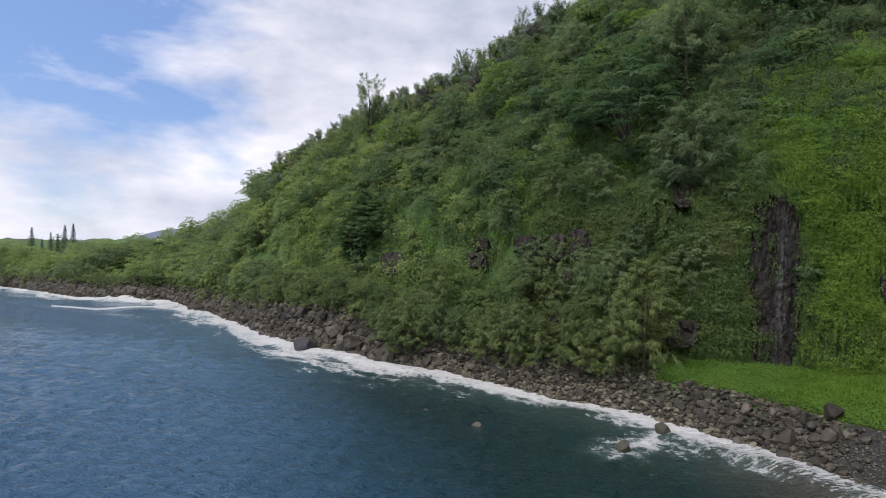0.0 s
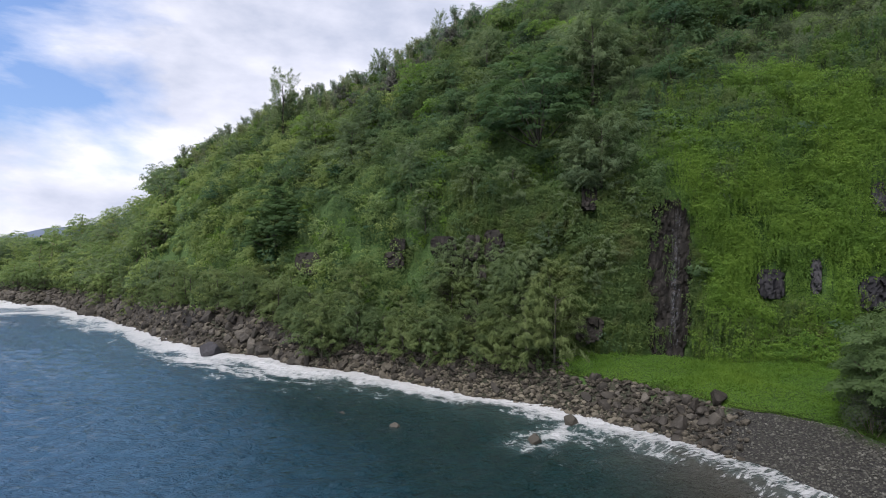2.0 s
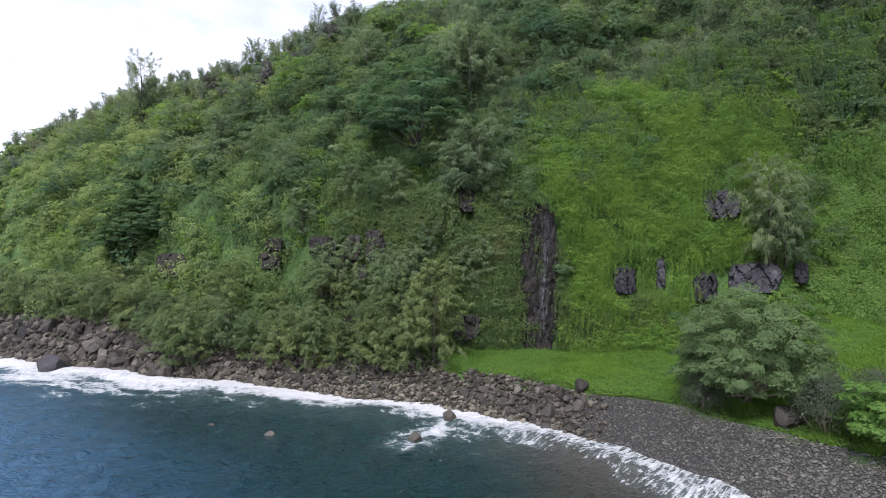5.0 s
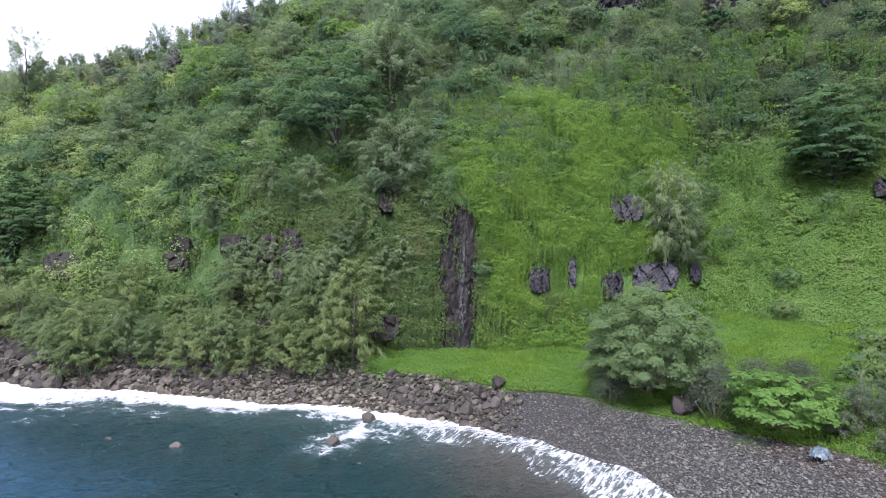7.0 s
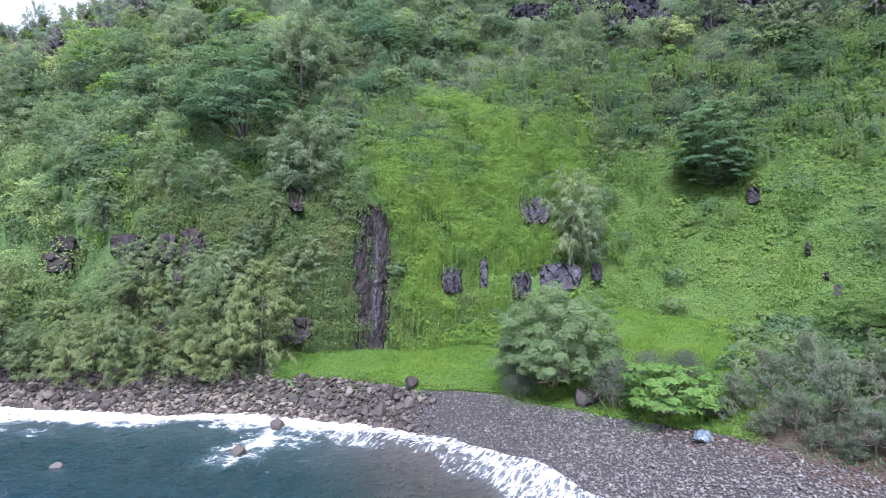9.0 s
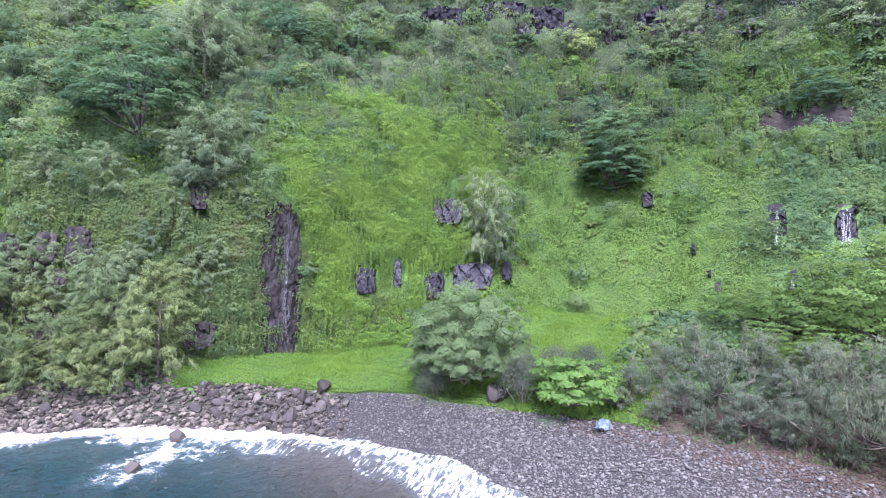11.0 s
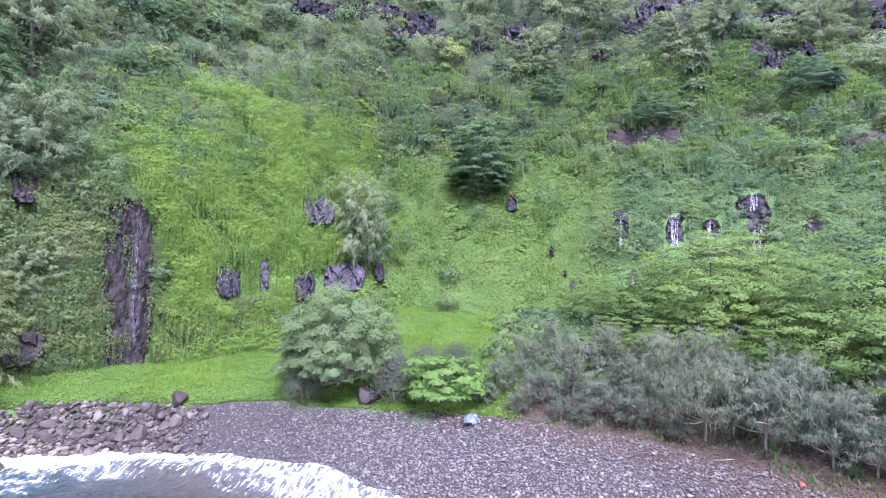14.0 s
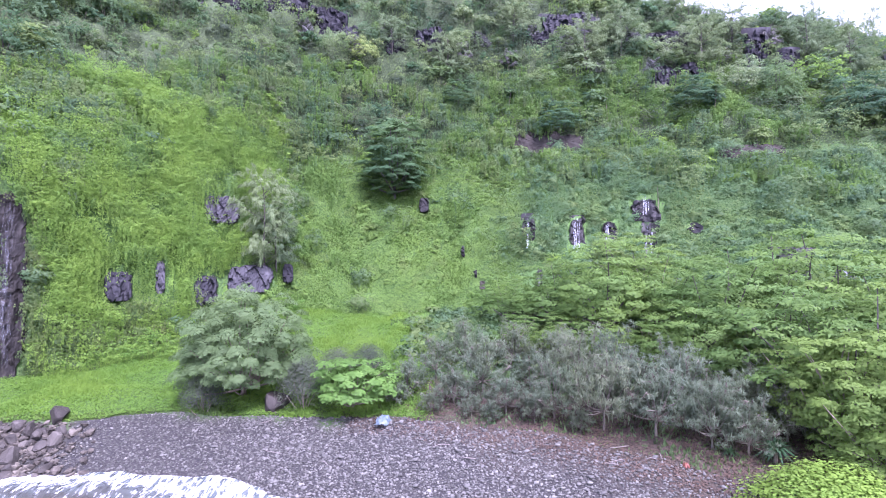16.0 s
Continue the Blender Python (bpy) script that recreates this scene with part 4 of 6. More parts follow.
stand("far_scrub", ((S == 6) | (S == 7)) * (R_ < 460) * far_w * seen_land * (R_ > 150), 700, 50, 1.6, 3.4, M_SUN_WOOD, 1.0, 0.7, "green scrub on the far headland", 54)
stand("cliff_creeper", covered * near_rock * vine_w * (1 - 0.7 * low_band), 900, 230, 0.6, 1.9, M_VINE, 0.155, 0.115, "bright green creeper heaped on the cliff face", 55, squash=0.75, hang=0.5, outward=1.0)
stand("cliff_vines", covered * olive_w * near_w, 560, 160, 0.5, 1.4, M_OLIVE, 0.2, 0.065, "olive vines and tufts hanging on the damp cliff", 56, hang=0.85)
edge_moss = np.exp(-((np.abs(B - 31.65) - 2.35) / 0.4) ** 2) + 0.14 * (np.abs(B - 30.7) < 1.3) * (fbm(gx * 0.9, gy * 0.9, Z_ * 0.5, octaves=2) > 0.05)
stand("rock_moss", (S == 4) * edge_moss * bell(Z_, 4, 22, 1), 190, 60, 0.25, 0.7, M_OLIVE, 0.22, 0.09, "brown-green moss and fern tufts clinging to the wet rock", 63, hang=0.6, rise=0.0, outward=0.45)
stand("wet_slope_plants", covered * taro_w, 520, 100, 0.5, 1.5, M_TARO, 0.27, 0.21, "blue-green broad-leaved plants on the wet slope", 57, squash=0.6, hang=0.15)
stand("slope_tufts", covered * slope_w * np.clip(patch * 2 - 0.7, 0.05, 1), 300, 90, 0.3, 1.0, M_SLOPE, 0.25, 0.16, "small darker bushes dotted over the grassy slope", 58, hang=0.0)
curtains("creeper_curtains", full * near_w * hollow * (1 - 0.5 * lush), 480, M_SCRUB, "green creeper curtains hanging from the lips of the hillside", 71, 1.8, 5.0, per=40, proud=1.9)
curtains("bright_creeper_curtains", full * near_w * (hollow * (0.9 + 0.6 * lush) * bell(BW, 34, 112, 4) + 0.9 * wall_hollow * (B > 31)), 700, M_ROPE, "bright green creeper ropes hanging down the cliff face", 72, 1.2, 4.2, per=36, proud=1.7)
curtains("dry_creeper_curtains", full * bell(B, 79, 88, 1) * bell(Z_, 34.5, 37, 0.6), 22, M_OLIVE, "dry brown creeper hanging over the bare soil bank", 76, 1.0, 3.2, per=30, cap=20, strands=4, proud=1.3)
bare_west = np.zeros_like(Z_)
for b0, z0, db, dz in FACE_ROCKS:
    if b0 < 26:
        bare_west = np.maximum(bare_west, (np.abs((B - b0) / db) < 1.1) * (np.abs(Z_ - z0 - 0.6) < dz * 1.1) * 1.0)
curtains("rock_creeper", (S <= 5) * (S >= 4) * bare_west, 18, M_OLIVE, "olive creeper ropes hanging over the dark rock", 74, 0.8, 2.6, cap=36, strands=4, per=40, proud=1.35)
curtains("olive_creeper_curtains", full * near_w * olive_w * (0.25 + wall_hollow), 640, M_OLIVE, "olive and straw-coloured creeper ropes hanging down the damp cliff", 73, 1.4, 5.0, per=34, cap=30, proud=1.2)
mat_of_leaves("vine_cover", vine_w * filled * (1 - 0.6 * low_band), 200000, M_VINE, 0.105, 0.088, "bright green creeper blanketing the cliff face", seed=11, folds=1.2)
mat_of_leaves("hanging_vines", olive_w * filled * near_w, 150000, M_OLIVE, 0.24, 0.065, "olive and brown vines hanging down the damp cliff", droop=1.0, up=0.1, seed=12, folds=1.2)
mat_of_leaves("broadleaf_cover", taro_w * clear, 110000, M_TARO, 0.2, 0.16, "blue-green broad-leaved plants carpeting the wet slope", seed=13)
mat_of_leaves("scrub_cover", covered * near_w * open_w, 130000, M_SCRUB, 0.24, 0.18, "low green scrub between the hillside bushes", lift=0.5, seed=14)
# dark leaf colour fills the upper slope, standing for shade in its hollows
mat_of_leaves("dim_scrub_cover", hillside * clear * brow_fade * near_w * np.clip((Z_ - 24) / 5, 0, 1) * (1 - 0.8 * bell(B, 33, 55, 2) * (Z_ < 31 + 6 * bell(B, 35, 47, 2))) * (1 - 0.7 * lush), 130000, M_GREYSCRUB, 0.24, 0.17, "grey-green scrub on the upper slope, coloured dark for shade in its hollows", lift=0.45, seed=18, folds=1.0)
stand("beach_wood_scrub", ((S == 3) & (B > 68) & (B < 113.5)) * (R_ > np.interp(B, FINE, TABLES[1]) + 6), 300, 130, 0.8, 1.9, M_SCRUB, 0.34, 0.2, "green scrub under the trees behind the beach", 61, hang=0.0)
stand("shore_scrub", ((S == 3) & (B > -30) & (B < 21)) * (R_ < np.interp(B, FINE, TABLES[1]) + 4) * clear * (1 - bank), 150, 120, 0.5, 1.3, M_OLIVE, 0.3, 0.14, "olive scrub at the feet of the shore trees", 62, hang=0.0)
mat_of_leaves("undergrowth", under_w * (B < 25) * clear * (1 - bank), 22000, M_SCRUB, 0.45, 0.3, "low green undergrowth behind the rocky shore", lift=0.5, seed=15)
mat_of_leaves("slope_creeper", slope_w * clear, 95000, M_SLOPE, 0.17, 0.14, "fine light green creeper on the open slope", lift=0.2, seed=16, folds=1.0)


def grass_sheet(name, weight, count, mat, height, label, seed):
    rng = np.random.default_rng(seed)
    pts, n, idx = strew(rng, weight, count)
    hump = np.clip(0.6 + fbm(pts[:, 0] * 0.35, pts[:, 1] * 0.35), 0.2, 1.6)[:, None]
    lean = np.array([0, 0, 1.0]) + 0.5 * n + rng.normal(size=(count, 3)) * 0.45
    lean = unit(lean)
    side = unit(np.cross(lean, rng.normal(size=(count, 3))))
    hh = height * rng.uniform(0.6, 1.3, (count, 1)) * hump
    ww = 0.05 + 0.06 * rng.random((count, 1))
    tip = pts + lean * hh + np.array([0, 0, -0.2]) * hh
    v = np.stack([pts - side * ww, pts + side * ww, tip + side * ww * 0.2], 1).reshape(-1, 3)
    return tagged(part(name, v, np.arange(3 * count).reshape(-1, 3), mat), label, "grass", kind="stuff")


mat_of_leaves("lawn_creeper", lawn_w, 120000, M_GRASS, 0.115, 0.1, "bright green creeping plants at the foot of the cliff", lift=0.16, seed=17)
grass_sheet("lawn_grass", lawn_w, 60000, M_GRASS, 0.36, "lush bright green grass at the foot of the cliff", 21)
stand("foot_creeper", hillside * bell(BW, 34, 64, 4) * bell(ZW, -1, 7.5, 3) * clear * near_rock, 260, 150, 0.4, 1.1, M_GRASS, 0.15, 0.12, "bright green creeper climbing from the lawn onto the cliff's foot", 77, squash=0.7, hang=0.3, outward=0.8)
grass_sheet("dry_grass_fringe", (S == 3) * bell(B, 17, 60, 3) * (R_ < np.interp(B, FINE, TABLES[1]) + 0.8), 5000, M_OLIVE, 0.42, "straw-coloured grass between the lawn and the stones", 23)
grass_sheet("slope_grass", slope_w, 60000, M_SLOPE, 0.5, "light green grass and creeper on the open slope", 22)


# ---- trees and bushes ----
def cluster(rng, lobes, per_lobe, size, width, flat=0.6, corners=4):
    """Leaves over the upper shells of ellipsoid lobes (centre, radii)."""
    cs, ns, ds = [], [], []
    heart = np.mean([c0 for c0, _ in lobes], 0) * np.array([1, 1, 0.6])
    for c0, rad in lobes:
        d = unit(rng.normal(size=(per_lobe, 3)))
        d[:, 2] = np.where(d[:, 2] < -0.25, -d[:, 2], d[:, 2])
        k = rng.uniform(0.7, 1.08, (per_lobe, 1))
        cs.append(np.asarray(c0) + d * k * np.asarray(rad))
        ns.append(d * 0.7 + np.array([0, 0, flat]) + rng.normal(size=(per_lobe, 3)) * 0.4)
        ds.append(0.75 * unit(d / np.asarray(rad) * max(rad)) + 0.45 * unit(cs[-1] - heart) + 0.4 * unit(ns[-1]))
    grow = 1.2 if corners == 3 else 1.0
    return blades(rng, np.concatenate(cs), np.concatenate(ns), size * grow, width * grow, None, corners) + (np.repeat(np.concatenate(ds), corners, 0),)


def limbs(rng, base_r, start, ends, bend=0.25):
    out = []
    for e in ends:
        s, e = np.asarray(start, float), np.asarray(e, float)
        mid = (s + e) / 2 + np.array([0, 0, 1]) * bend * np.linalg.norm((e - s)[:2]) * -0.4 + rng.normal(size=3) * 0.08 * np.linalg.norm(e - s)
        t = np.linspace(0, 1, 5)[:, None]
        pth = (1 - t) ** 2 * s + 2 * t * (1 - t) * mid + t ** 2 * e
        out.append(tube(pth, base_r * np.linspace(1, 0.3, 5), 4))
    return out


STOCK = []  # first of each kind stands where it was built; copies take their own places


def plant(name, label, category, group, trunk, crown, bark_mat, leaf_mat):
    root = new(name)
    root.empty_display_size = 0.5
    tagged(root, label, category, group)
    if trunk is not None:
        part("trunk", *trunk, bark_mat, root, smooth=True)
    part("crown", crown[0], crown[1], leaf_mat, root, shade=crown[2] if len(crown) > 2 else None)
    return root


def casuarina(seed, h, w, label, group, n_limbs=32, lean=0.0, needles=None, plumes=3, upright=0.0, thin=72, fine=(0.52, 0.058)):
    """Feathery she-oak: rising limbs, each set with long arching plumes of fine hanging needles."""
    rng = np.random.default_rng(seed)
    top = np.array([lean * h, 0, h * 0.86])
    t = np.linspace(0, 1, 7)[:, None]
    stem = t * top + np.array([0.05, 0.03, 0]) * np.sin(t * 7) * h * 0.2
    stem[0, 2] = -0.6
    pieces = [tube(stem, (0.018 * h + 0.03) * np.linspace(1, 0.2, 7), 6)]
    cs, al, ds = [], [], []
    heart = np.array([lean * h * 0.4, 0, h * 0.3])
    for k in range(n_limbs):
        f = 0.05 + 0.95 * (k + rng.random()) / n_limbs
        a = k * 2.399 + rng.normal() * 0.35
        s = f * top
        reach = w / 2 * math.sqrt(max(0.05, 1 - ((f - 0.3) / 0.76) ** 2)) * rng.uniform(0.45, 1.05)
        e = s + np.array([math.cos(a) * reach, math.sin(a) * reach, reach * (rng.uniform(0.15, 0.6) + upright) + 0.4 * f])
        if k % 2 == 0:
            pieces += limbs(rng, 0.004 * h + 0.01, s, [e], 0.2)
        for j in range(plumes):
            g = 0.3 + 0.7 * (j + rng.random()) / plumes
            c0 = s * (1 - g) + e * g
            way = unit(unit(e - s) * 0.9 + np.array([0, 0, 0.25 + 1.5 * upright]) + rng.normal(size=3) * 0.38)
            reach_ = rng.uniform(1.4, 2.7) * h / 8
            u = rng.random((thin, 1)) ** 0.8
            splay = rng.normal(size=(thin, 3)) * np.array([1, 1, 0.6])
            fall = np.array([0, 0, -0.45 * (1 - upright)])
            cs.append(c0 + (way * u + fall * u * u) * reach_ + splay * 0.27 * (1.1 - 0.8 * u))
            al.append(way + 2 * fall * u + splay * 0.3 + np.array([0, 0, -0.35 * (1 - upright)]))
            ds.append(0.6 * unit(cs[-1] - heart) + 0.5 * unit(splay) + np.array([0, 0, 0.35]))
    cs, al, ds = np.concatenate(cs), np.concatenate(al), np.concatenate(ds)
    v, f = blades(rng, cs, ds + 0.5 * rng.normal(size=cs.shape), fine[0], fine[1], al, 3)
    return plant("casuarina_tree", label, "tree", group, joined(pieces), (v, f, np.repeat(ds, 3, 0)), M_DIMBARK, needles or M_CASU)


def tuft_tree(seed, h, w, mat, name, label, group, tufts=110, per=110, leaf=(0.17, 0.12), base=0.3, plate=0.45, tuft=(0.07, 0.11), low=-0.3, uneven=0.35, bark_mat=None, boughs=3, corners=3, fill=0.15):
    """Broad crown of separate leafy tufts on spreading boughs, hollow and shaded beneath."""
    rng = np.random.default_rng(seed)
    i = np.arange(tufts) + 0.5
    up = 1 - (1 - low) * i / tufts
    turn = i * 2.39996
    d = np.stack([np.cos(turn) * np.sqrt(1 - up * up), np.sin(turn) * np.sqrt(1 - up * up), up], -1) + rng.normal(size=(tufts, 3)) * 0.08
    zc = h * (base + (1 - base) * 0.3)
    rad = np.stack([np.full(tufts, w / 2), np.full(tufts, w / 2), np.where(d[:, 2] > 0, h - zc, zc - h * base * 0.6)], -1)
    swell_ = 0.86 + uneven * fbm(d[:, 0] * 1.6 + seed, d[:, 1] * 1.6, d[:, 2] * 1.6, 2) + rng.normal(size=tufts) * 0.06
    heart = np.array([0, 0, zc]) + d * rad * np.clip(swell_, 0.5, 1.1)[:, None]
    wide = w * rng.uniform(*tuft, (tufts, 1, 1))
    ld = unit(rng.normal(size=(tufts, per, 3)))
    lean = unit(d * np.array([1, 1, 0.5]) * 0.5 + np.array([0, 0, 1.0]))[:, None, :]
    dot = (ld * lean).sum(-1, keepdims=True)
    ld = np.where(dot < -0.1, ld - 2 * dot * lean, ld)
    c = heart[:, None, :] + ld * wide * rng.uniform(0.55, 1.1, (tufts, per, 1)) * np.array([1, 1, plate])
    c[..., 2] -= 0.5 * plate * ((c[..., :2] - heart[:, None, :2]) ** 2).sum(-1) / wide[..., 0]  # tips of the sprays hang
    soft = 0.45 * d[:, None, :] + 0.55 * ld + np.array([0, 0, 0.4])
    face = 0.6 * ld + lean * 0.8 + rng.normal(size=c.shape) * 0.35
    c, soft, face = c.reshape(-1, 3), soft.reshape(-1, 3), face.reshape(-1, 3)
    k = int(len(c) * fill)
    if k:
        q = unit(rng.normal(size=(k, 3)))
        q[:, 2] = np.abs(q[:, 2]) - 0.15
        inner = np.array([0, 0, zc]) + q * np.array([w / 2, w / 2, h - zc]) * rng.uniform(0.5, 0.8, (k, 1))
        c, soft, face = np.concatenate([c, inner]), np.concatenate([soft, q]), np.concatenate([face, q + rng.normal(size=q.shape) * 0.4])
    v, f = blades(rng, c, face, leaf[0], leaf[1], None, corners)
    fork = np.array([0.1, 0, h * base * 0.75])
    pieces = [tube([[0, 0, -0.6], [0.05, 0.02, h * base * 0.4], fork], [0.028 * h + 0.06, 0.022 * h + 0.05, 0.018 * h + 0.03], 8)]
    pieces += limbs(rng, 0.009 * h + 0.02, fork, heart[::boughs] - np.array([0, 0, 0.1]), 0.3)
    return plant(name, label, "tree", group, joined(pieces), (v, f, np.repeat(soft + 0.25 * unit(face), corners, 0)), bark_mat or M_BARK, mat)


def pandanus(seed, h, w, label, group, heads=90):
    """Branching screw pine: forked stems, each tipped with a rosette of narrow straps."""
    rng = np.random.default_rng(seed)
    fork = np.array([0, 0, h * 0.18])
    pieces = [tube([[0, 0, -0.5], [0.04, 0, h * 0.1], fork], [0.1, 0.08, 0.075], 6)]
    boughs = []
    for k in range(24):
        a = k * 2.399 + rng.normal() * 0.25
        q = math.sqrt((k + 0.3) / 24)
        e = np.array([math.cos(a) * w * 0.44 * q, math.sin(a) * w * 0.44 * q, h * (0.86 - 0.62 * q * q) * rng.uniform(0.78, 1.08)])
        boughs.append(e)
    pieces += limbs(rng, 0.042, fork, boughs, 0.5)
    vs, soft_n = [], []
    for k in range(heads):
        e = fork + (boughs[k % 24] - fork) * (1 - 0.5 * rng.random() ** 1.6) + unit(rng.normal(size=3)) * rng.uniform(0.2, 0.75)
        near = min(boughs, key=lambda c0: np.linalg.norm(c0 - e))
        if k % 4 == 0:
            pieces += limbs(rng, 0.028, near, [e], 0.1)
        nn = 20
        d = unit(rng.normal(size=(nn, 3)) + np.array([0, 0, 0.5]))
        ln = rng.uniform(0.26, 0.44, (nn, 1))
        mid = e + d * ln * 0.6 + np.array([0, 0, 0.05])
        tip = e + d * ln + np.array([0, 0, -0.2]) * ln
        side = unit(np.cross(d, np.array([0, 0, 1.0]) + 0.3 * rng.normal(size=(nn, 3)))) * 0.02
        vs.append(np.stack([e - side * 0.5, mid + side, tip, mid - side], 1).reshape(-1, 3))
        soft_n.append(np.repeat(0.6 * unit(e - np.array([0, 0, h * 0.25])) + 0.6 * unit(e - boughs[k % 24]) + 0.8 * d + np.array([0, 0, 0.25]), 4, 0))
    v = np.concatenate(vs)
    return plant("screw_pine", label, "tree", group, joined(pieces), (v, np.arange(len(v)).reshape(-1, 4), np.concatenate(soft_n)), M_TWISTED, M_PAND)


def bush(seed, w, mat, label, group, n_lobes=7, per=42, leaf=(0.38, 0.27)):
    rng = np.random.default_rng(seed)
    lobes = []
    for k in range(n_lobes):
        a, q = k * 2.399, math.sqrt((k + 0.3) / n_lobes)
        s = w * rng.uniform(0.2, 0.3)
        lobes.append((np.array([math.cos(a) * w * 0.4 * q, math.sin(a) * w * 0.4 * q, w * (0.42 * (1 - q * q) + 0.12)]), (s, s, s * 0.85)))
    stems = joined(limbs(rng, 0.04, (0, 0, -0.4), [c0 for c0, _ in lobes[::2]], 0.1))
    return plant("bush", label, "bush", group, stems, cluster(rng, lobes, per, *leaf, 0.6, 3 if per < 100 else 4), M_BARK, mat)


def araucaria(seed, h):
    rng = np.random.default_rng(seed)
    pieces = [tube([[0, 0, -0.5], [0, 0, h * 0.5], [0, 0, h]], [0.3, 0.2, 0.05], 6)]
    cs, al = [], []
    for k in range(24):
        f = 0.15 + 0.84 * k / 24
        for a in np.arange(5) * 1.257 + k * 0.5:
            reach = (1.06 - f) * h * 0.17 * rng.uniform(0.7, 1.2)
            u = rng.random((14, 1))
            cs.append(np.array([0, 0, f * h]) + u * np.array([math.cos(a) * reach, math.sin(a) * reach, reach * 0.2]))
            al.append(np.repeat([[math.cos(a), math.sin(a), 0.5]], 14, 0))
    cs = np.concatenate(cs)
    v, f = blades(rng, cs, rng.normal(size=cs.shape), 0.7, 0.2, np.concatenate(al))
    return plant("conifer_tree", "dark columnar conifer standing over the far coastal trees", "tree", "far conifers", joined(pieces), (v, f), M_BARK, M_PINE)


def reed_clump(seed, h):
    rng = np.random.default_rng(seed)
    pieces, cs, al = [], [], []
    for k in range(16):
        a = rng.uniform(0, 6.28)
        out = np.array([math.cos(a), math.sin(a), 0]) * rng.uniform(0.2, 1.0)
        pts = [np.array([0, 0, -0.3]) + out * 0.3, out * 0.7 + np.array([0, 0, h * 0.6]), out * 1.6 + np.array([0, 0, h * rng.uniform(0.8, 1.05)])]
        pieces.append(tube(pts, [0.04, 0.03, 0.012], 4))
        for g in rng.uniform(0.25, 1.0, 26):
            c0 = pts[0] * (1 - g) ** 2 + 2 * g * (1 - g) * pts[1] + g * g * pts[2]
            cs.append(c0 + rng.normal(size=3) * 0.2)
            al.append(out * 0.8 + np.array([0, 0, 0.2]) + rng.normal(size=3) * 0.6)
    cs, al = np.array(cs), np.array(al)
    v, f = blades(rng, cs, rng.normal(size=cs.shape), 0.7, 0.11, al)
    root = new("reed_clump")
    tagged(root, "pale feathery reed clump on the hill's brow", "bamboo", "reeds on the brow")
    part("stem", *joined(pieces), M_PALEBARK, root)
    part("crown", v, f, M_BAMBOO, root)
    return root


PLACED = {}


def place(stock, where, scale=1.0, turn=None, squash=1.0):
    """Sets the stock plant itself first, then copies of it."""
    key = stock.name
    turn = (len(PLACED) * 137.5) % 360 if turn is None else turn
    PLACED[(key, len(PLACED))] = 1
    mtx = Matrix.LocRotScale(where, Euler((0, 0, radians(turn))), (scale, scale, scale * squash))
    if stock in STOCK:
        own = stock.scale  # copies are set to their own size, not to the first one's
        return copy_thing(stock, mtx @ Matrix.Diagonal((1 / own.x, 1 / own.y, 1 / own.z, 1)))
    STOCK.append(stock)
    stock.matrix_basis = mtx
    return stock


# feathery trees in a row above the rocks
casu = [casuarina(100 + k, 8.0, 7.5, "olive feathery casuarina tree above the shore rocks", "casuarinas along the shore", lean=0.05 * k, needles=M_SHORE) for k in range(4)]
high_casu = [casuarina(140 + k, 8.0, 7.5, "grey-green feathery casuarina tree rooted on the steep slope", "casuarinas on the slope", lean=0.04 * k, n_limbs=42) for k in range(3)]
far_casu = [casuarina(130 + k, 8.0, 7.5, "olive feathery casuarina tree above the far shore rocks", "casuarinas along the shore", n_limbs=22, lean=0.06 * k, needles=M_SHORE, plumes=2, thin=42, fine=(0.8, 0.11)) for k in range(3)]
rng = np.random.default_rng(5)
for az in np.arange(-26, 20.0, 1.3):
    e = float(np.interp(az, FINE, TABLES[1])) + (1.8 if -17.5 < az < -5.5 else 0.0)
    for row_ in (0, 1):
        if rng.random() < 0.12:
            continue
        place(casu[rng.integers(4)] if az > -13 else far_casu[rng.integers(3)], spot(az + rng.uniform(-0.5, 0.5) + row_ * 0.6, e + 0.6 + row_ * 4.2 + rng.uniform(-0.6, 1.2)) - Vector((0, 0, 0.9)), rng.uniform(0.5, 1.0) * (0.85 + 0.25 * row_), rng.uniform(0, 360))
for az in np.arange(-41, -3, 1.1):
    e = float(np.interp(az, FINE, TABLES[1])) + (2.6 if -17.5 < az < -5.5 else 0.0)
    place(casu[rng.integers(4)] if az > -13 else far_casu[rng.integers(3)], spot(az + rng.uniform(-0.4, 0.4), e - rng.uniform(0.3, 2.2)) - Vector((0, 0, 0.7)), rng.uniform(0.45, 0.95), rng.uniform(0, 360))
place(casu[1], spot(20.6, 53.6), 1.02, 40)
place(casu[2], spot(18.0, 54.5), 0.95, 140)
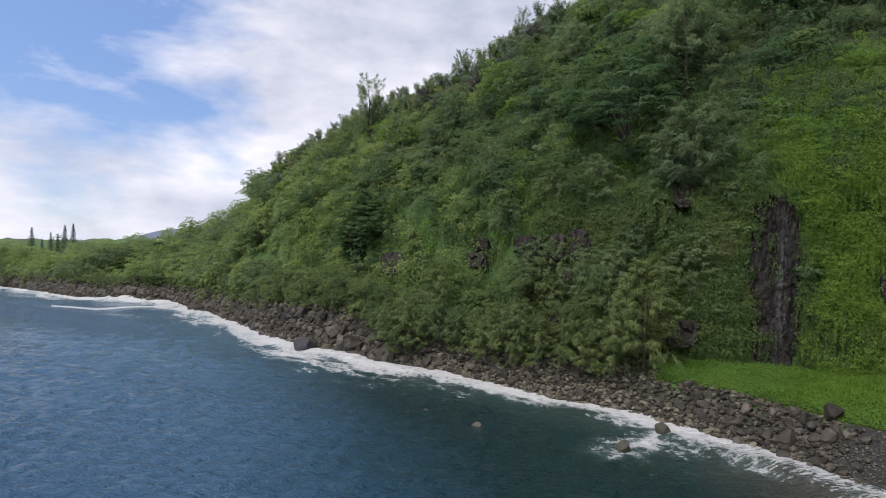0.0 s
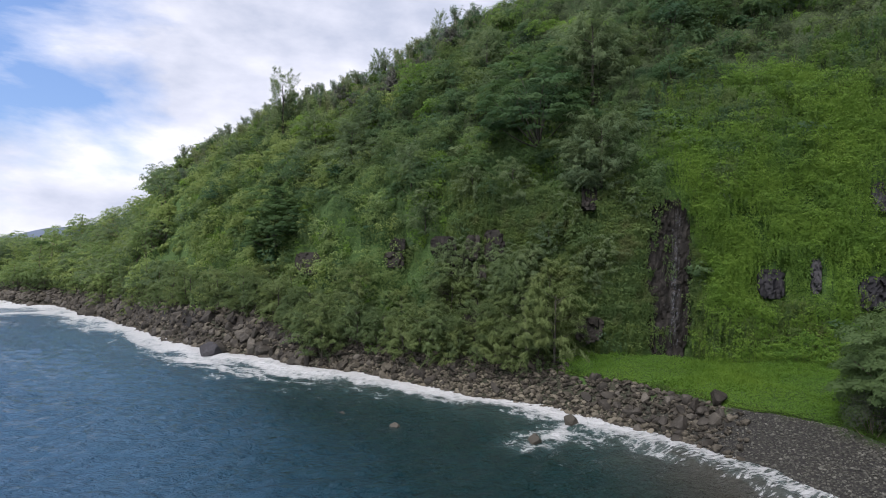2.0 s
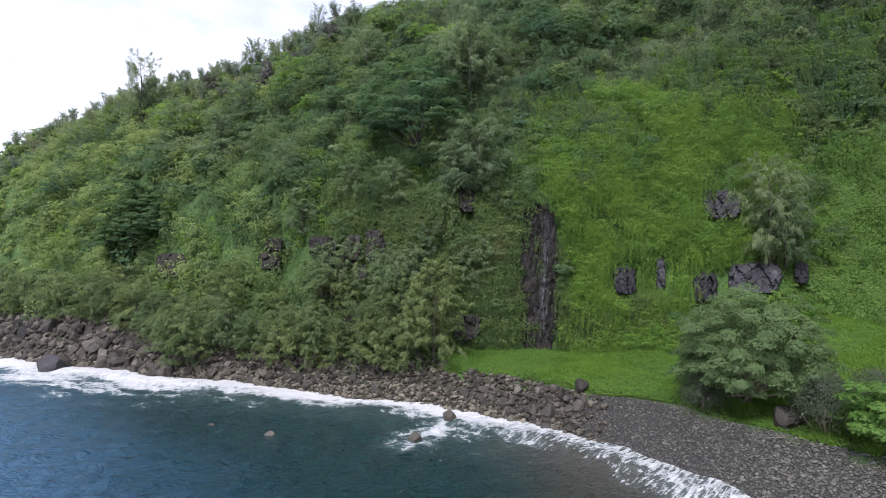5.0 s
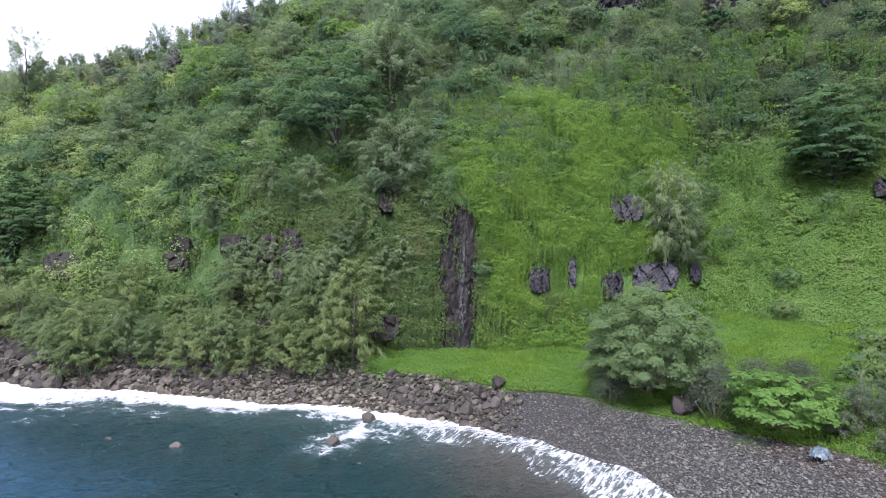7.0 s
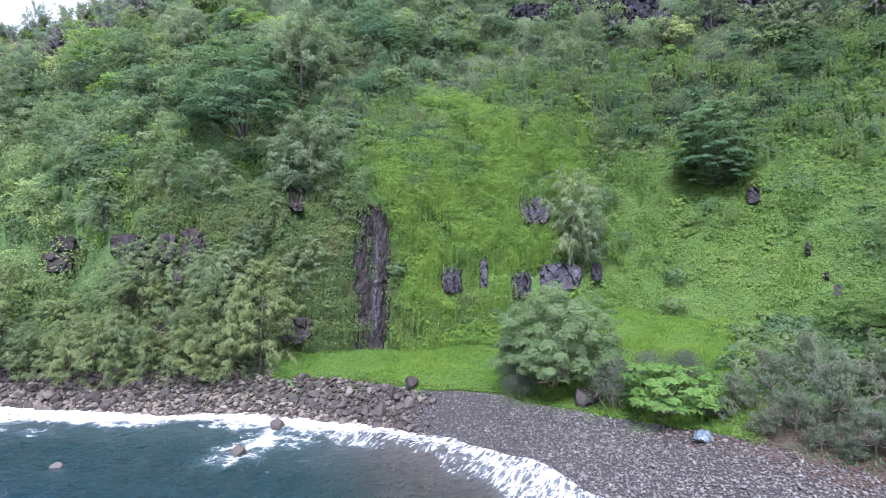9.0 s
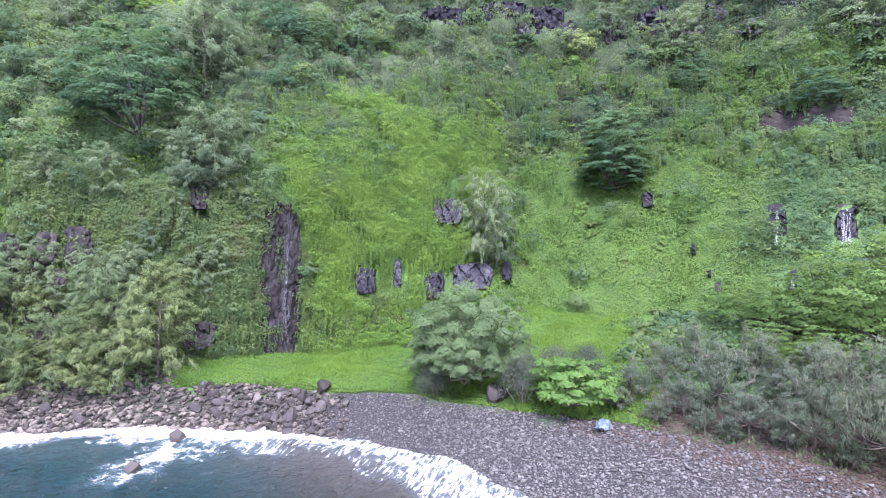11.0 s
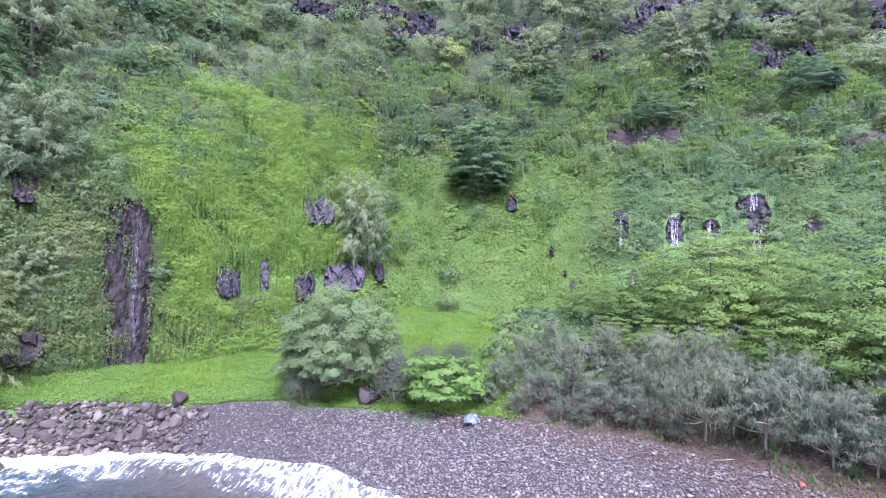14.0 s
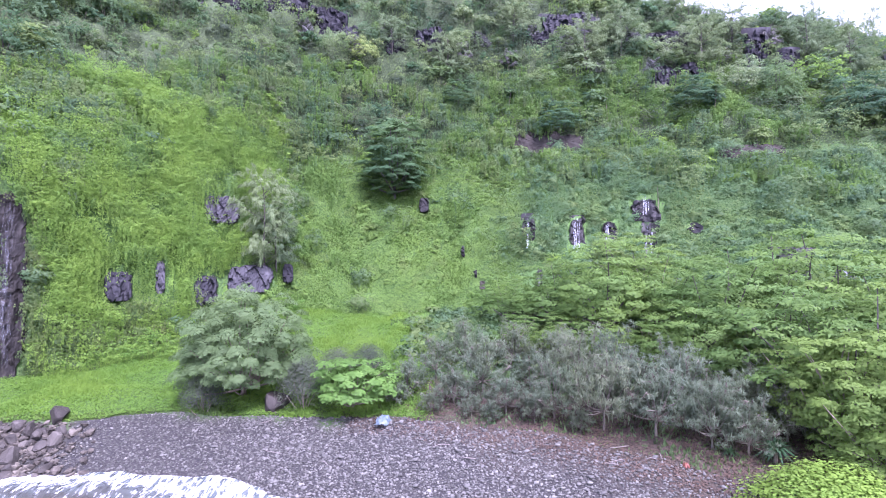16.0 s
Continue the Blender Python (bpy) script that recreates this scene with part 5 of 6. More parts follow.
# single casuarinas on the face and the brow
for az, z, s in [(25.4, 20.5, 1.2), (24.2, 21.5, 1.05), (24.5, 34.5, 1.6), (23.4, 38.0, 1.2), (-1.0, 30.0, 0.9), (12.0, 10.0, 0.7), (23.9, 9.5, 0.6), (-4.5, 33.0, 0.9), (1.0, 37.0, 0.8), (-12.0, 31.0, 0.8),
                 (26.0, 11.0, 0.62), (21.8, 16.5, 0.5), (15.2, 11.5, 0.5), (10.4, 12.0, 0.5), (18.4, 9.0, 0.75), (5.5, 24.0, 0.7), (17.0, 8.0, 0.8), (13.5, 44.0, 0.9), (72.0, 46.0, 1.0), (86.5, 48.0, 1.0), (90.0, 50.0, 1.1), (97.5, 47.0, 1.1), (106.0, 48.0, 1.2), (109.0, 44.0, 1.2), (100.0, 53.0, 0.9), (79.0, 54.0, 0.9), (66.0, 50.0, 0.8),
                 (24.0, 9.4, 0.6), (16.4, 19.5, 0.7), (14.7, 6.5, 0.75), (9.3, 9.5, 0.7), (23.4, 20.8, 0.7), (7.0, 16.0, 0.6), (20.0, 13.0, 0.55), (12.0, 20.0, 0.6), (28.4, 17.0, 0.5)]:
    place(high_casu[int(az) % 3], hill(az, z), s, az * 31 % 360)
spire = [casuarina(150 + k, 8.0, 4.6, "sparse upright casuarina standing against the sky on the brow", "casuarinas on the brow", n_limbs=20, lean=0.05, plumes=3, upright=0.55, thin=60) for k in range(2)]
for az, z, s in [(-7.8, 40.0, 1.5), (-8.5, 38.5, 0.85), (-7.2, 42.0, 0.75), (1.9, 51.0, 0.8), (1.2, 50.0, 0.6), (2.7, 51.5, 0.65), (4.2, 52.0, 0.5), (8.5, 57.0, 0.7), (-4.0, 47.0, 0.45), (106.5, 58.0, 0.7), (108.5, 57.0, 0.6), (110.5, 56.0, 0.8), (104.0, 59.5, 0.5), (90.5, 63.0, 0.5)]:
    place(spire[int(az * 10) % 2], hill(az, z) - Vector((0, 0, 0.4)), s, az * 31 % 360)
place(high_casu[1], hill(53.2, 12.6), 1.0, 70, 1.5)
place(high_casu[2], hill(54.4, 12.8), 0.75, 160, 1.35)

dark = [tuft_tree(200 + k, 10.5, 12.0, M_DARK, "broadleaf_tree", "dark green tiered broadleaf tree rooted on the steep slope", "dark trees on the slope", tufts=140, per=100, base=0.07, plate=0.3, tuft=(0.06, 0.12), leaf=(0.34, 0.2), bark_mat=M_DIMBARK, boughs=9, low=-0.6) for k in range(2)]
tall_dark = tuft_tree(210, 12.0, 9.5, M_DARK, "broadleaf_tree", "tall dark green layered tree rooted on the steep slope", "dark trees on the slope", tufts=150, per=110, base=0.06, plate=0.3, tuft=(0.07, 0.13), leaf=(0.34, 0.2), bark_mat=M_DIMBARK, boughs=11, low=-0.97, uneven=0.3)
place(tall_dark, hill(-8.7, 14.5), 0.95, 200)
place(tall_dark, hill(66.4, 23.4), 1.02, 40)
for az, z, s in [(19.0, 28.5, 1.2), (-6.8, 17.0, 0.6), (22.0, 40.0, 0.6), (73.0, 40.0, 0.5), (84.0, 35.0, 0.55), (97.0, 38.0, 0.6), (110.0, 34.0, 0.8), (35.0, 46.0, 0.5)]:
    place(dark[int(az) % 2], hill(az, z) - Vector((0, 0, 1.2 * s)), s, az * 53 % 360)

# the far low wood
wood = [tuft_tree(300 + k, 9.0, 9.0, mt, "coastal_tree", lb, "trees of the far coast", tufts=46, per=22, leaf=(0.55, 0.36), base=0.12, plate=0.6, tuft=(0.08, 0.13), low=-0.4, boughs=8) for k, (mt, lb) in enumerate(
    [(M_SUN_WOOD, "dense green tree in the far coastal wood"), (M_SUN_WOOD, "dense green tree in the far coastal wood"), (M_CASU, "grey-green tree in the far coastal wood")])]
for k in range(210):
    az = rng.uniform(-44, -18.5)
    e, w = float(np.interp(az, FINE, TABLES[1])), float(np.interp(az, FINE, TABLES[6]))
    place(wood[rng.choice([0, 0, 1, 2])], spot(az, e + 2 + (w - e + 45) * rng.random() ** 1.3), rng.uniform(0.55, 1.0), rng.uniform(0, 360))
pine = [araucaria(400 + k, 15.0) for k in range(2)]
for az, s in [(-37.6, 1.0), (-36.9, 0.7), (-36.3, 0.75), (-35.8, 0.8), (-35.3, 1.05), (-34.7, 0.95), (-38.6, 0.5), (-25.2, 0.5)]:
    place(pine[int(s * 10) % 2], spot(az, float(np.interp(az, FINE, TABLES[6])) + 30), s)

# bushes all over the hillside
bushes = [bush(500 + k, 3.4, mt, lb, "bushes on the hillside") for k, (mt, lb) in enumerate(
    [(M_SCRUB, "dense green bush on the hillside"), (M_SCRUB, "dense green bush on the hillside"), (M_DARK, "dark glossy green bush on the hillside"), (M_CASU, "olive green bush on the hillside"), (M_VINE, "vine-covered bright green bush on the hillside")])]
pts, nrm, idx = strew(rng, hillside * np.clip(1 - vine_w * 0.7 - slope_w * 1.5 - taro_w * 0.75 - olive_w * 0.6, 0.0, 1) * clear * (B > -20) * below_brow * (open_w > 0.25), 170)
for k, c0 in enumerate(pts):
    place(bushes[rng.choice([0, 0, 1, 1, 2, 3, 4])], Vector(c0) + Vector((0, 0, -0.3)), rng.uniform(0.6, 1.5), rng.uniform(0, 360))

# rounded trees crowding the upper slope
slope_trees = [tuft_tree(850 + k, 5.6, 6.8, mt, "hillside_tree", lb, "trees on the upper slope", tufts=46, per=36, leaf=(0.33, 0.22), base=0.12, plate=0.6, tuft=(0.09, 0.15), low=-0.3, uneven=0.5, bark_mat=M_DIMBARK, boughs=7) for k, (mt, lb) in enumerate(
    [(M_SCRUB, "rounded mid-green tree crowded on the upper slope"), (M_DARK, "rounded dark green tree crowded on the upper slope"), (M_VINE, "creeper-draped yellow-green tree on the upper slope"), (M_SUN_WOOD, "light olive-green tree on the upper slope"), (M_CASU, "grey-green feathery tree on the upper slope")])]
upper = (S >= 4) * (S <= 6) * (Z_ > 20) * near_w * (1 - 0.8 * np.clip(vine_w, 0, 1) * (Z_ < 33)) * (1 - np.clip(slope_w * 2, 0, 1)) * (1 - 0.9 * np.clip(taro_w * 1.3, 0, 1)) * clear * (R_ < np.interp(B, FINE, TABLES[6]) - np.where(B < 25, 13, np.where(B > 78, -6, 6)))
pts, nrm, idx = strew(rng, upper, 150)
for c0 in pts:
    place(slope_trees[rng.choice([0, 0, 1, 1, 2, 3, 4, 4])], Vector(c0) + Vector((0, 0, -0.5)), rng.uniform(0.55, 1.15), rng.uniform(0, 360), rng.uniform(0.8, 1.1))

M_TWIG = foliage("grey_twigs", (0.06, 0.065, 0.06), (0.105, 0.112, 0.098), (0.165, 0.175, 0.15), through=0.2, vary=0.1)
twiggy = casuarina(160, 4.2, 5.0, "grey half-bare shrub on the hill's brow", "grey shrubs on the brow", n_limbs=20, needles=M_TWIG)
for az, z in [(0.2, 42.0), (1.2, 45.0), (2.2, 44.5), (3.2, 46.5), (4.2, 46.0), (5.2, 48.0), (6.2, 48.5), (7.2, 50.5), (8.4, 53.0), (3.6, 48.5), (5.8, 50.5), (-0.6, 44.0), (-2.0, 47.0), (9.6, 54.0), (57.0, 52.0), (73.5, 50.0), (88.0, 47.0), (62.0, 50.0), (65.5, 54.0), (76.0, 53.0), (78.5, 49.0), (81.0, 55.0), (84.5, 52.0), (91.0, 53.0), (93.0, 46.0), (97.0, 53.0), (99.5, 49.0), (103.0, 52.0), (106.5, 50.0), (109.0, 52.0), (111.5, 49.0)]:
    place(twiggy, hill(az, z - 1.0), rng.uniform(0.5, 0.85), az * 47 % 360)
reeds = [reed_clump(600 + k, 3.4) for k in range(2)]
for az in np.arange(-18, 12, 0.27):
    w = float(np.interp(az, FINE, TABLES[6]))
    place(reeds[int(az * 10) % 2], spot(az + rng.uniform(-0.3, 0.3), w + rng.uniform(-9, 1.5)), rng.uniform(0.55, 1.15))

# trees at the top of the beach
almond = tuft_tree(700, 8.0, 10.4, M_ALMOND, "almond_tree", "round pale-leaved tree standing at the top of the beach", "", tufts=260, per=190, leaf=(0.16, 0.11), base=0.16, plate=0.45, tuft=(0.05, 0.08), low=-0.62, uneven=0.2, boughs=9, fill=0.2)
place(almond, spot(51.3, 46.4) - Vector((0, 0, 0.5)), 1.06, 0, 1.12)
fan = tuft_tree(701, 4.0, 6.4, M_BRIGHT, "fan_leaved_tree", "low bright green tree with tiered leaves at the beach's edge", "", tufts=80, per=110, leaf=(0.2, 0.14), base=0.22, plate=0.3, tuft=(0.06, 0.11), low=-0.3, boughs=5)
place(fan, spot(62.2, 41.5) - Vector((0, 0, 0.6)), 1.15, 0)
grey = bush(702, 3.6, M_TWIGGY, "grey twiggy bush beside the beach", "grey bushes", n_lobes=18, per=330, leaf=(0.13, 0.05))
for az, r, s in [(57.3, 42.6, 1.15), (47.6, 44.4, 0.9), (60.6, 45.5, 1.0), (63.8, 45.5, 1.0)]:
    place(grey, spot(az, r), s, None, 1.35)
screw = [pandanus(710 + k, 5.6, 5.6, "grey-green screw pine with grey forked stems behind the beach", "screw pines behind the beach", 240) for k in range(3)]
for az, back, s in [(68, 4.0, 0.9), (71, 7.5, 1.0), (73, 3.0, 0.85), (76, 5.5, 1.0), (78.5, 2.5, 0.95), (81, 6.0, 1.0), (83.5, 2.4, 1.0), (86, 6.0, 1.05), (88.5, 2.2, 1.0), (91, 5.5, 1.1), (93.5, 2.4, 1.0), (96, 6.0, 1.05),
                    (98.5, 2.6, 0.9), (84, 10, 1.1), (79, 10.5, 1.0), (89.5, 9.5, 1.1), (95, 9.5, 1.1), (74, 11, 0.9), (101, 6.0, 1.0), (103.5, 7.0, 1.0), (101.5, 2.6, 0.9), (99.6, 4.0, 0.9), (104.5, 4.2, 0.8), (70.5, 1.6, 0.45), (74.8, 1.3, 0.5), (77.0, 1.2, 0.4), (81.5, 1.3, 0.5), (86.2, 1.2, 0.4), (66.8, 2.0, 0.55)]:
    place(screw[int(az) % 3], spot(az, float(np.interp(az, FINE, TABLES[1])) + back), s * rng.uniform(0.8, 1.08), None, rng.uniform(0.8, 1.15))
umb = [tuft_tree(720 + k, 8.5, 12.0, M_UMBREL, "spreading_tree", "wide flat-topped yellow-green tree behind the beach", "spreading trees", tufts=135, per=84, leaf=(0.28, 0.17), base=0.14, plate=0.26, tuft=(0.06, 0.115), low=-0.6, uneven=0.5, bark_mat=M_DIMBARK, boughs=7) for k in range(3)]
for az, r, s in [(83.5, 57, 0.8), (88.5, 54, 1.05), (94.5, 56, 0.85), (99.5, 50, 1.0), (106, 44, 0.95), (111, 41, 1.05), (78.5, 59, 0.6), (106, 55, 1.15), (113, 52, 1.1), (92, 63, 0.9), (101.5, 60, 0.9), (97, 47, 0.7)]:
    place(umb[int(az * 2) % 3], spot(az, r), s)
leafy = tuft_tree(740, 8.0, 9.0, M_UMBREL, "spreading_tree", "leafy yellow-green tree with branches down to the ground", "spreading trees", tufts=150, per=115, leaf=(0.2, 0.13), base=0.1, plate=0.28, tuft=(0.06, 0.1), low=-0.55)
for az, r, s in [(79.5, 50.0, 0.5), (84.0, 48.5, 0.55), (89.0, 48.5, 0.6), (93.5, 47.0, 0.55), (108.5, 39.5, 0.95), (112.5, 36.5, 0.9), (104.8, 45.0, 0.9)]:
    place(leafy, spot(az, r), s, az * 7)
shrub = bush(730, 5.0, M_LIME, "bright lime-green leafy shrub at the beach's end", "", n_lobes=34, per=420, leaf=(0.12, 0.085))
place(shrub, spot(108.4, 31.9), 1.65, 0, 0.66)


# ---- palms and the far house ----
def palm(seed, h):
    rng = np.random.default_rng(seed)
    t = np.linspace(0, 1, 7)[:, None]
    stem = np.concatenate([0.08 * h * t ** 2, 0.03 * h * t, h * t], 1)
    stem[0, 2] = -0.4
    cs, al = [], []
    for k in range(16):
        a, up = k * 2.399, rng.uniform(0.1, 0.9)
        d = np.array([math.cos(a), math.sin(a), up])
        u = np.linspace(0.1, 1, 24)[:, None]
        rib = stem[-1] + d * u * 0.27 * h + np.array([0, 0, -0.24 * h]) * u * u
        side = np.cross(d, [0, 0, 1.0])
        for sgn in (-1, 1):
            cs.append(rib + side * sgn * 0.03 * h)
            al.append(np.repeat((side * sgn + d * 0.6 + np.array([0, 0, -0.5]))[None], 24, 0))
    cs, al = np.concatenate(cs), np.concatenate(al)
    crown = blades(rng, cs, np.repeat([[0, 0, 1.0]], len(cs), 0) + 0.3 * rng.normal(size=cs.shape), 0.1 * h, 0.018 * h, al)
    return plant("palm_tree", "slender palm with drooping feathered fronds", "palm", "palms", tube(stem, 0.016 * h * np.linspace(1.2, 0.7, 7), 7), crown, M_BARK, M_SCRUB)


coco = palm(800, 8.0)
for az, r, s in [(-27.4, 196, 1.1), (-26.5, 192, 1.0), (-28.3, 203, 1.15)]:
    place(coco, spot(az, r), s)
for az, z, s in [(93.6, 21.0, 0.4), (78.6, 39.0, 0.5), (88.7, 37.0, 0.6), (98.6, 36.0, 0.6)]:
    place(coco, hill(az, z), s)

house = new("house")
tagged(house, "small white house among the trees of the far coast", "house")
m, nt, p = blank("white_plaster")
nt.links.new(ramp_node(nt, noise_node(nt, 1.5), [(0.3, (0.6, 0.59, 0.56)), (0.7, (0.8, 0.79, 0.76))]), p.inputs["Base Color"])
box = np.array([[x, y, z] for z in (-3, 3) for x, y in ((-5, -3), (5, -3), (5, 3), (-5, 3))], float)
part("wall", box, [[0, 1, 5, 4], [1, 2, 6, 5], [2, 3, 7, 6], [3, 0, 4, 7], [3, 2, 1, 0], [4, 5, 6, 7]], m, house)
gable = np.array([[-5.4, -3.5, 3], [5.4, -3.5, 3], [5.4, 3.5, 3], [-5.4, 3.5, 3], [-5.4, 0, 5], [5.4, 0, 5]], float)
part("roof", gable, [[0, 1, 5, 4], [2, 3, 4, 5], [3, 2, 1, 0], [1, 2, 5, 5], [3, 0, 4, 4]][:3], M_BOULDER, house)
house.matrix_basis = Matrix.LocRotScale(spot(-27.6, 330) + Vector((0, 0, 1.6)), Euler((0, 0, 0.6)), (0.6, 0.6, 0.6))


# ---- stones ----
def stone(rng, subdiv, crag=0.25, flat=0.75):
    bm = bmesh.new()
    bmesh.ops.create_icosphere(bm, subdivisions=subdiv + 1, radius=1.0) if subdiv else bmesh.ops.create_icosphere(bm, subdivisions=1, radius=1.0)
    v = np.array([x.co[:] for x in bm.verts])
    f = np.array([[x.index for x in fc.verts] for fc in bm.faces])
    bm.free()
    o = rng.uniform(0, 50, 3)
    v = v * (1 + crag * fbm(v[:, 0] * 1.3 + o[0], v[:, 1] * 1.3 + o[1], v[:, 2] * 1.3 + o[2], 3))[:, None]
    for _ in range(12):  # flat broken faces
        d = unit(rng.normal(size=3))
        cut = rng.uniform(0.45, 0.85)
        k = v @ d
        v = v - np.maximum(k - cut, 0)[:, None] * d * 0.95
    return v * np.array([rng.uniform(0.8, 1.2), rng.uniform(0.8, 1.2), flat]), f


rng = np.random.default_rng(31)
rough = [mesh_of("boulder", *stone(rng, 1, 0.4, 0.85), M_BOULDER) for _ in range(10)]
rocky = ((S == 2) & (B > -44) & (B < 35.5)) * 1.0
pts, nrm, idx = strew(rng, rocky * np.clip(60 / R_, 0, 1) ** 0.5, 290)
for c0 in pts:
    ob = new("boulder", rough[rng.integers(8)])
    s = rng.uniform(0.35, 0.85) * (1.5 if rng.random() < 0.15 else 1.0) * (0.75 + 0.6 * float(np.linalg.norm(c0[:2]) > 70))
    ob.matrix_basis = Matrix.LocRotScale(Vector(c0) + Vector((0, 0, s * 0.2)), Euler(rng.uniform(0, 6.28, 3)), (s, s, s))
    tagged(ob, "dark weathered basalt boulder on the rocky shore", "boulder", "boulders along the shore")


for az in np.arange(24.5, 36.5, 0.42):
    ob = new("boulder", rough[rng.integers(8)])
    s = rng.uniform(0.3, 0.68)
    c0 = spot(az, float(np.interp(az, FINE, TABLES[0])) + rng.uniform(1.2, 3.6))
    ob.matrix_basis = Matrix.LocRotScale(c0 + Vector((0, 0, s * 0.3)), Euler(rng.uniform(0, 6.28, 3)), (s * 1.2, s, s * 0.9))
    tagged(ob, "big grey-brown boulder piled at the beach's end", "boulder", "boulders along the shore")


def stones(name, weight, count, lo, hi, mat, label, seed, sink=0.25):
    rng = np.random.default_rng(seed)
    base = [stone(rng, 0, 0.2, 0.7) for _ in range(6)] if hi > 0.4 else [stone(rng, 0, 0.12, 0.65) for _ in range(8)]
    pts, nrm, idx = strew(rng, weight, count)
    vs, fs, k = [], [], 0
    for c0 in pts:
        v, f = base[rng.integers(len(base))]
        s = lo + (hi - lo) * rng.random() ** 2.2
        a = rng.uniform(0, 6.28)
        rot = np.array([[math.cos(a), -math.sin(a), 0], [math.sin(a), math.cos(a), 0], [0.2 * rng.normal(), 0.2 * rng.normal(), 1]])
        vs.append((v * s) @ rot.T + c0 + [0, 0, s * sink])
        fs.append(f + k)
        k += len(v)
    return tagged(part(name, np.concatenate(vs), np.concatenate(fs), mat, smooth=hi < 0.4), label, "stones", kind="stuff")


stones("shore_rubble", ((S == 2) | ((S == 3) & (B < 22) & (R_ < np.interp(B, FINE, TABLES[1]) + 2))) * bell(B, -37, 39, 4) * np.clip(60 / R_, 0, 1) ** 2, 9000, 0.10, 0.45, M_RUBBLE, "dark broken rock rubble along the shore", 41)
stones("bank_rubble", (((S == 2) & (B < 4)) | ((S == 3) & (B < 20) & (R_ < np.interp(B, FINE, TABLES[1]) + 2.5))) * bell(B, -42, 21, 3), 4200, 0.3, 0.95, M_RUBBLE, "broken dark rock heaped along the shore bank", 44)
stones("tan_rocks", (S == 2) * bell(B, -22, 34, 6) * (R_ < np.interp(B, FINE, TABLES[0]) + 1.5), 1700, 0.12, 0.42, M_TAN, "tan sea-worn rocks at the water's edge", 43)
stones("beach_cobbles", (S == 2) * bell(B, 32, 113, 22), 16000, 0.055, 0.14, M_COBBLE, "rounded grey cobbles of the beach", 42)

rng = np.random.default_rng(91)
pebble = [mesh_of("cobble", *stone(rng, 1, 0.12, 0.65), M_COBBLE, True) for _ in range(6)]
pts, nrm, idx = strew(rng, (S == 2) * bell(B, 46, 110, 12), 300)
for c0 in pts:
    ob = new("cobble", pebble[rng.integers(6)])
    ob.parent = land
    s = rng.uniform(0.11, 0.21)
    ob.matrix_basis = Matrix.LocRotScale(Vector(c0) + Vector((0, 0, s * 0.35)), Euler((0, 0, rng.uniform(0, 6.28))), (s * 1.2, s, s))

rounded = [stone(rng, 2, 0.3, 0.85) for _ in range(4)]
# great angular rocks fallen below the bank
for k in range(26):
    az = -14.8 + 9.6 * ((k * 0.618) % 1.0)
    s0, e0 = (float(np.interp(az, FINE, TABLES[q])) for q in (0, 1))
    back = rng.random()
    s = rng.uniform(0.7, 1.5) * (1.0 - 0.35 * back) * (1.15 if az < -9 else 0.8)
    ob = new("boulder", rough[rng.integers(10)])
    ob.matrix_basis = Matrix.LocRotScale(spot(az, s0 + 0.4 + (e0 - s0 - 2.5) * back) + Vector((0, 0, s * 0.3)), Euler(rng.uniform(0, 6.28, 3)), (s * 1.2, s, s * 0.95))
    tagged(ob, "great angular dark rock fallen below the shore bank", "boulder", "boulders along the shore")
# the lone black boulder on the lawn's edge and those in the water
for az, r, s, mt, lb in [(36.0, 47.2, 0.78, M_WETROCK, "tall dark boulder at the grass edge"), (22.4, 46.8, 0.82, M_TAN_ROCK, "brown rock standing in the surf"), (18.4, 42.6, 0.8, M_TAN_ROCK, "rock washed by the waves"),
                         (54.2, 43.2, 1.15, M_WETROCK, "tall dark angular boulder under the round tree"), (-14.6, 82.0, 2.0, M_BASALT, "black rock at the water's edge"),
                         (-1.9, 50.4, 0.5, M_TAN_ROCK, "rock just awash in the shallow water"), (3.8, 46.0, 0.7, M_TAN_ROCK, "rock just awash in the shallow water"), (16.2, 48.3, 0.6, M_TAN_ROCK, "rock just awash in the shallow water")]:
    me = mesh_of("boulder", *rounded[int(r) % 4], mt)
    ob = new("boulder", me)
    c0 = spot(az, r)
    ob.matrix_basis = Matrix.LocRotScale(Vector((c0.x, c0.y, max(c0.z, -0.45) + s * (0.35 if s > 0.76 else 0.1) + (0.4 if "standing" in lb else 0.3 if "tall" in lb else 0.0))), Euler((0.3, 0.2, az)), (s, s, s * (1.3 if "standing" in lb else 1.25 if "tall" in lb else 1.2)))
    tagged(ob, lb, "boulder", "boulders along the shore")


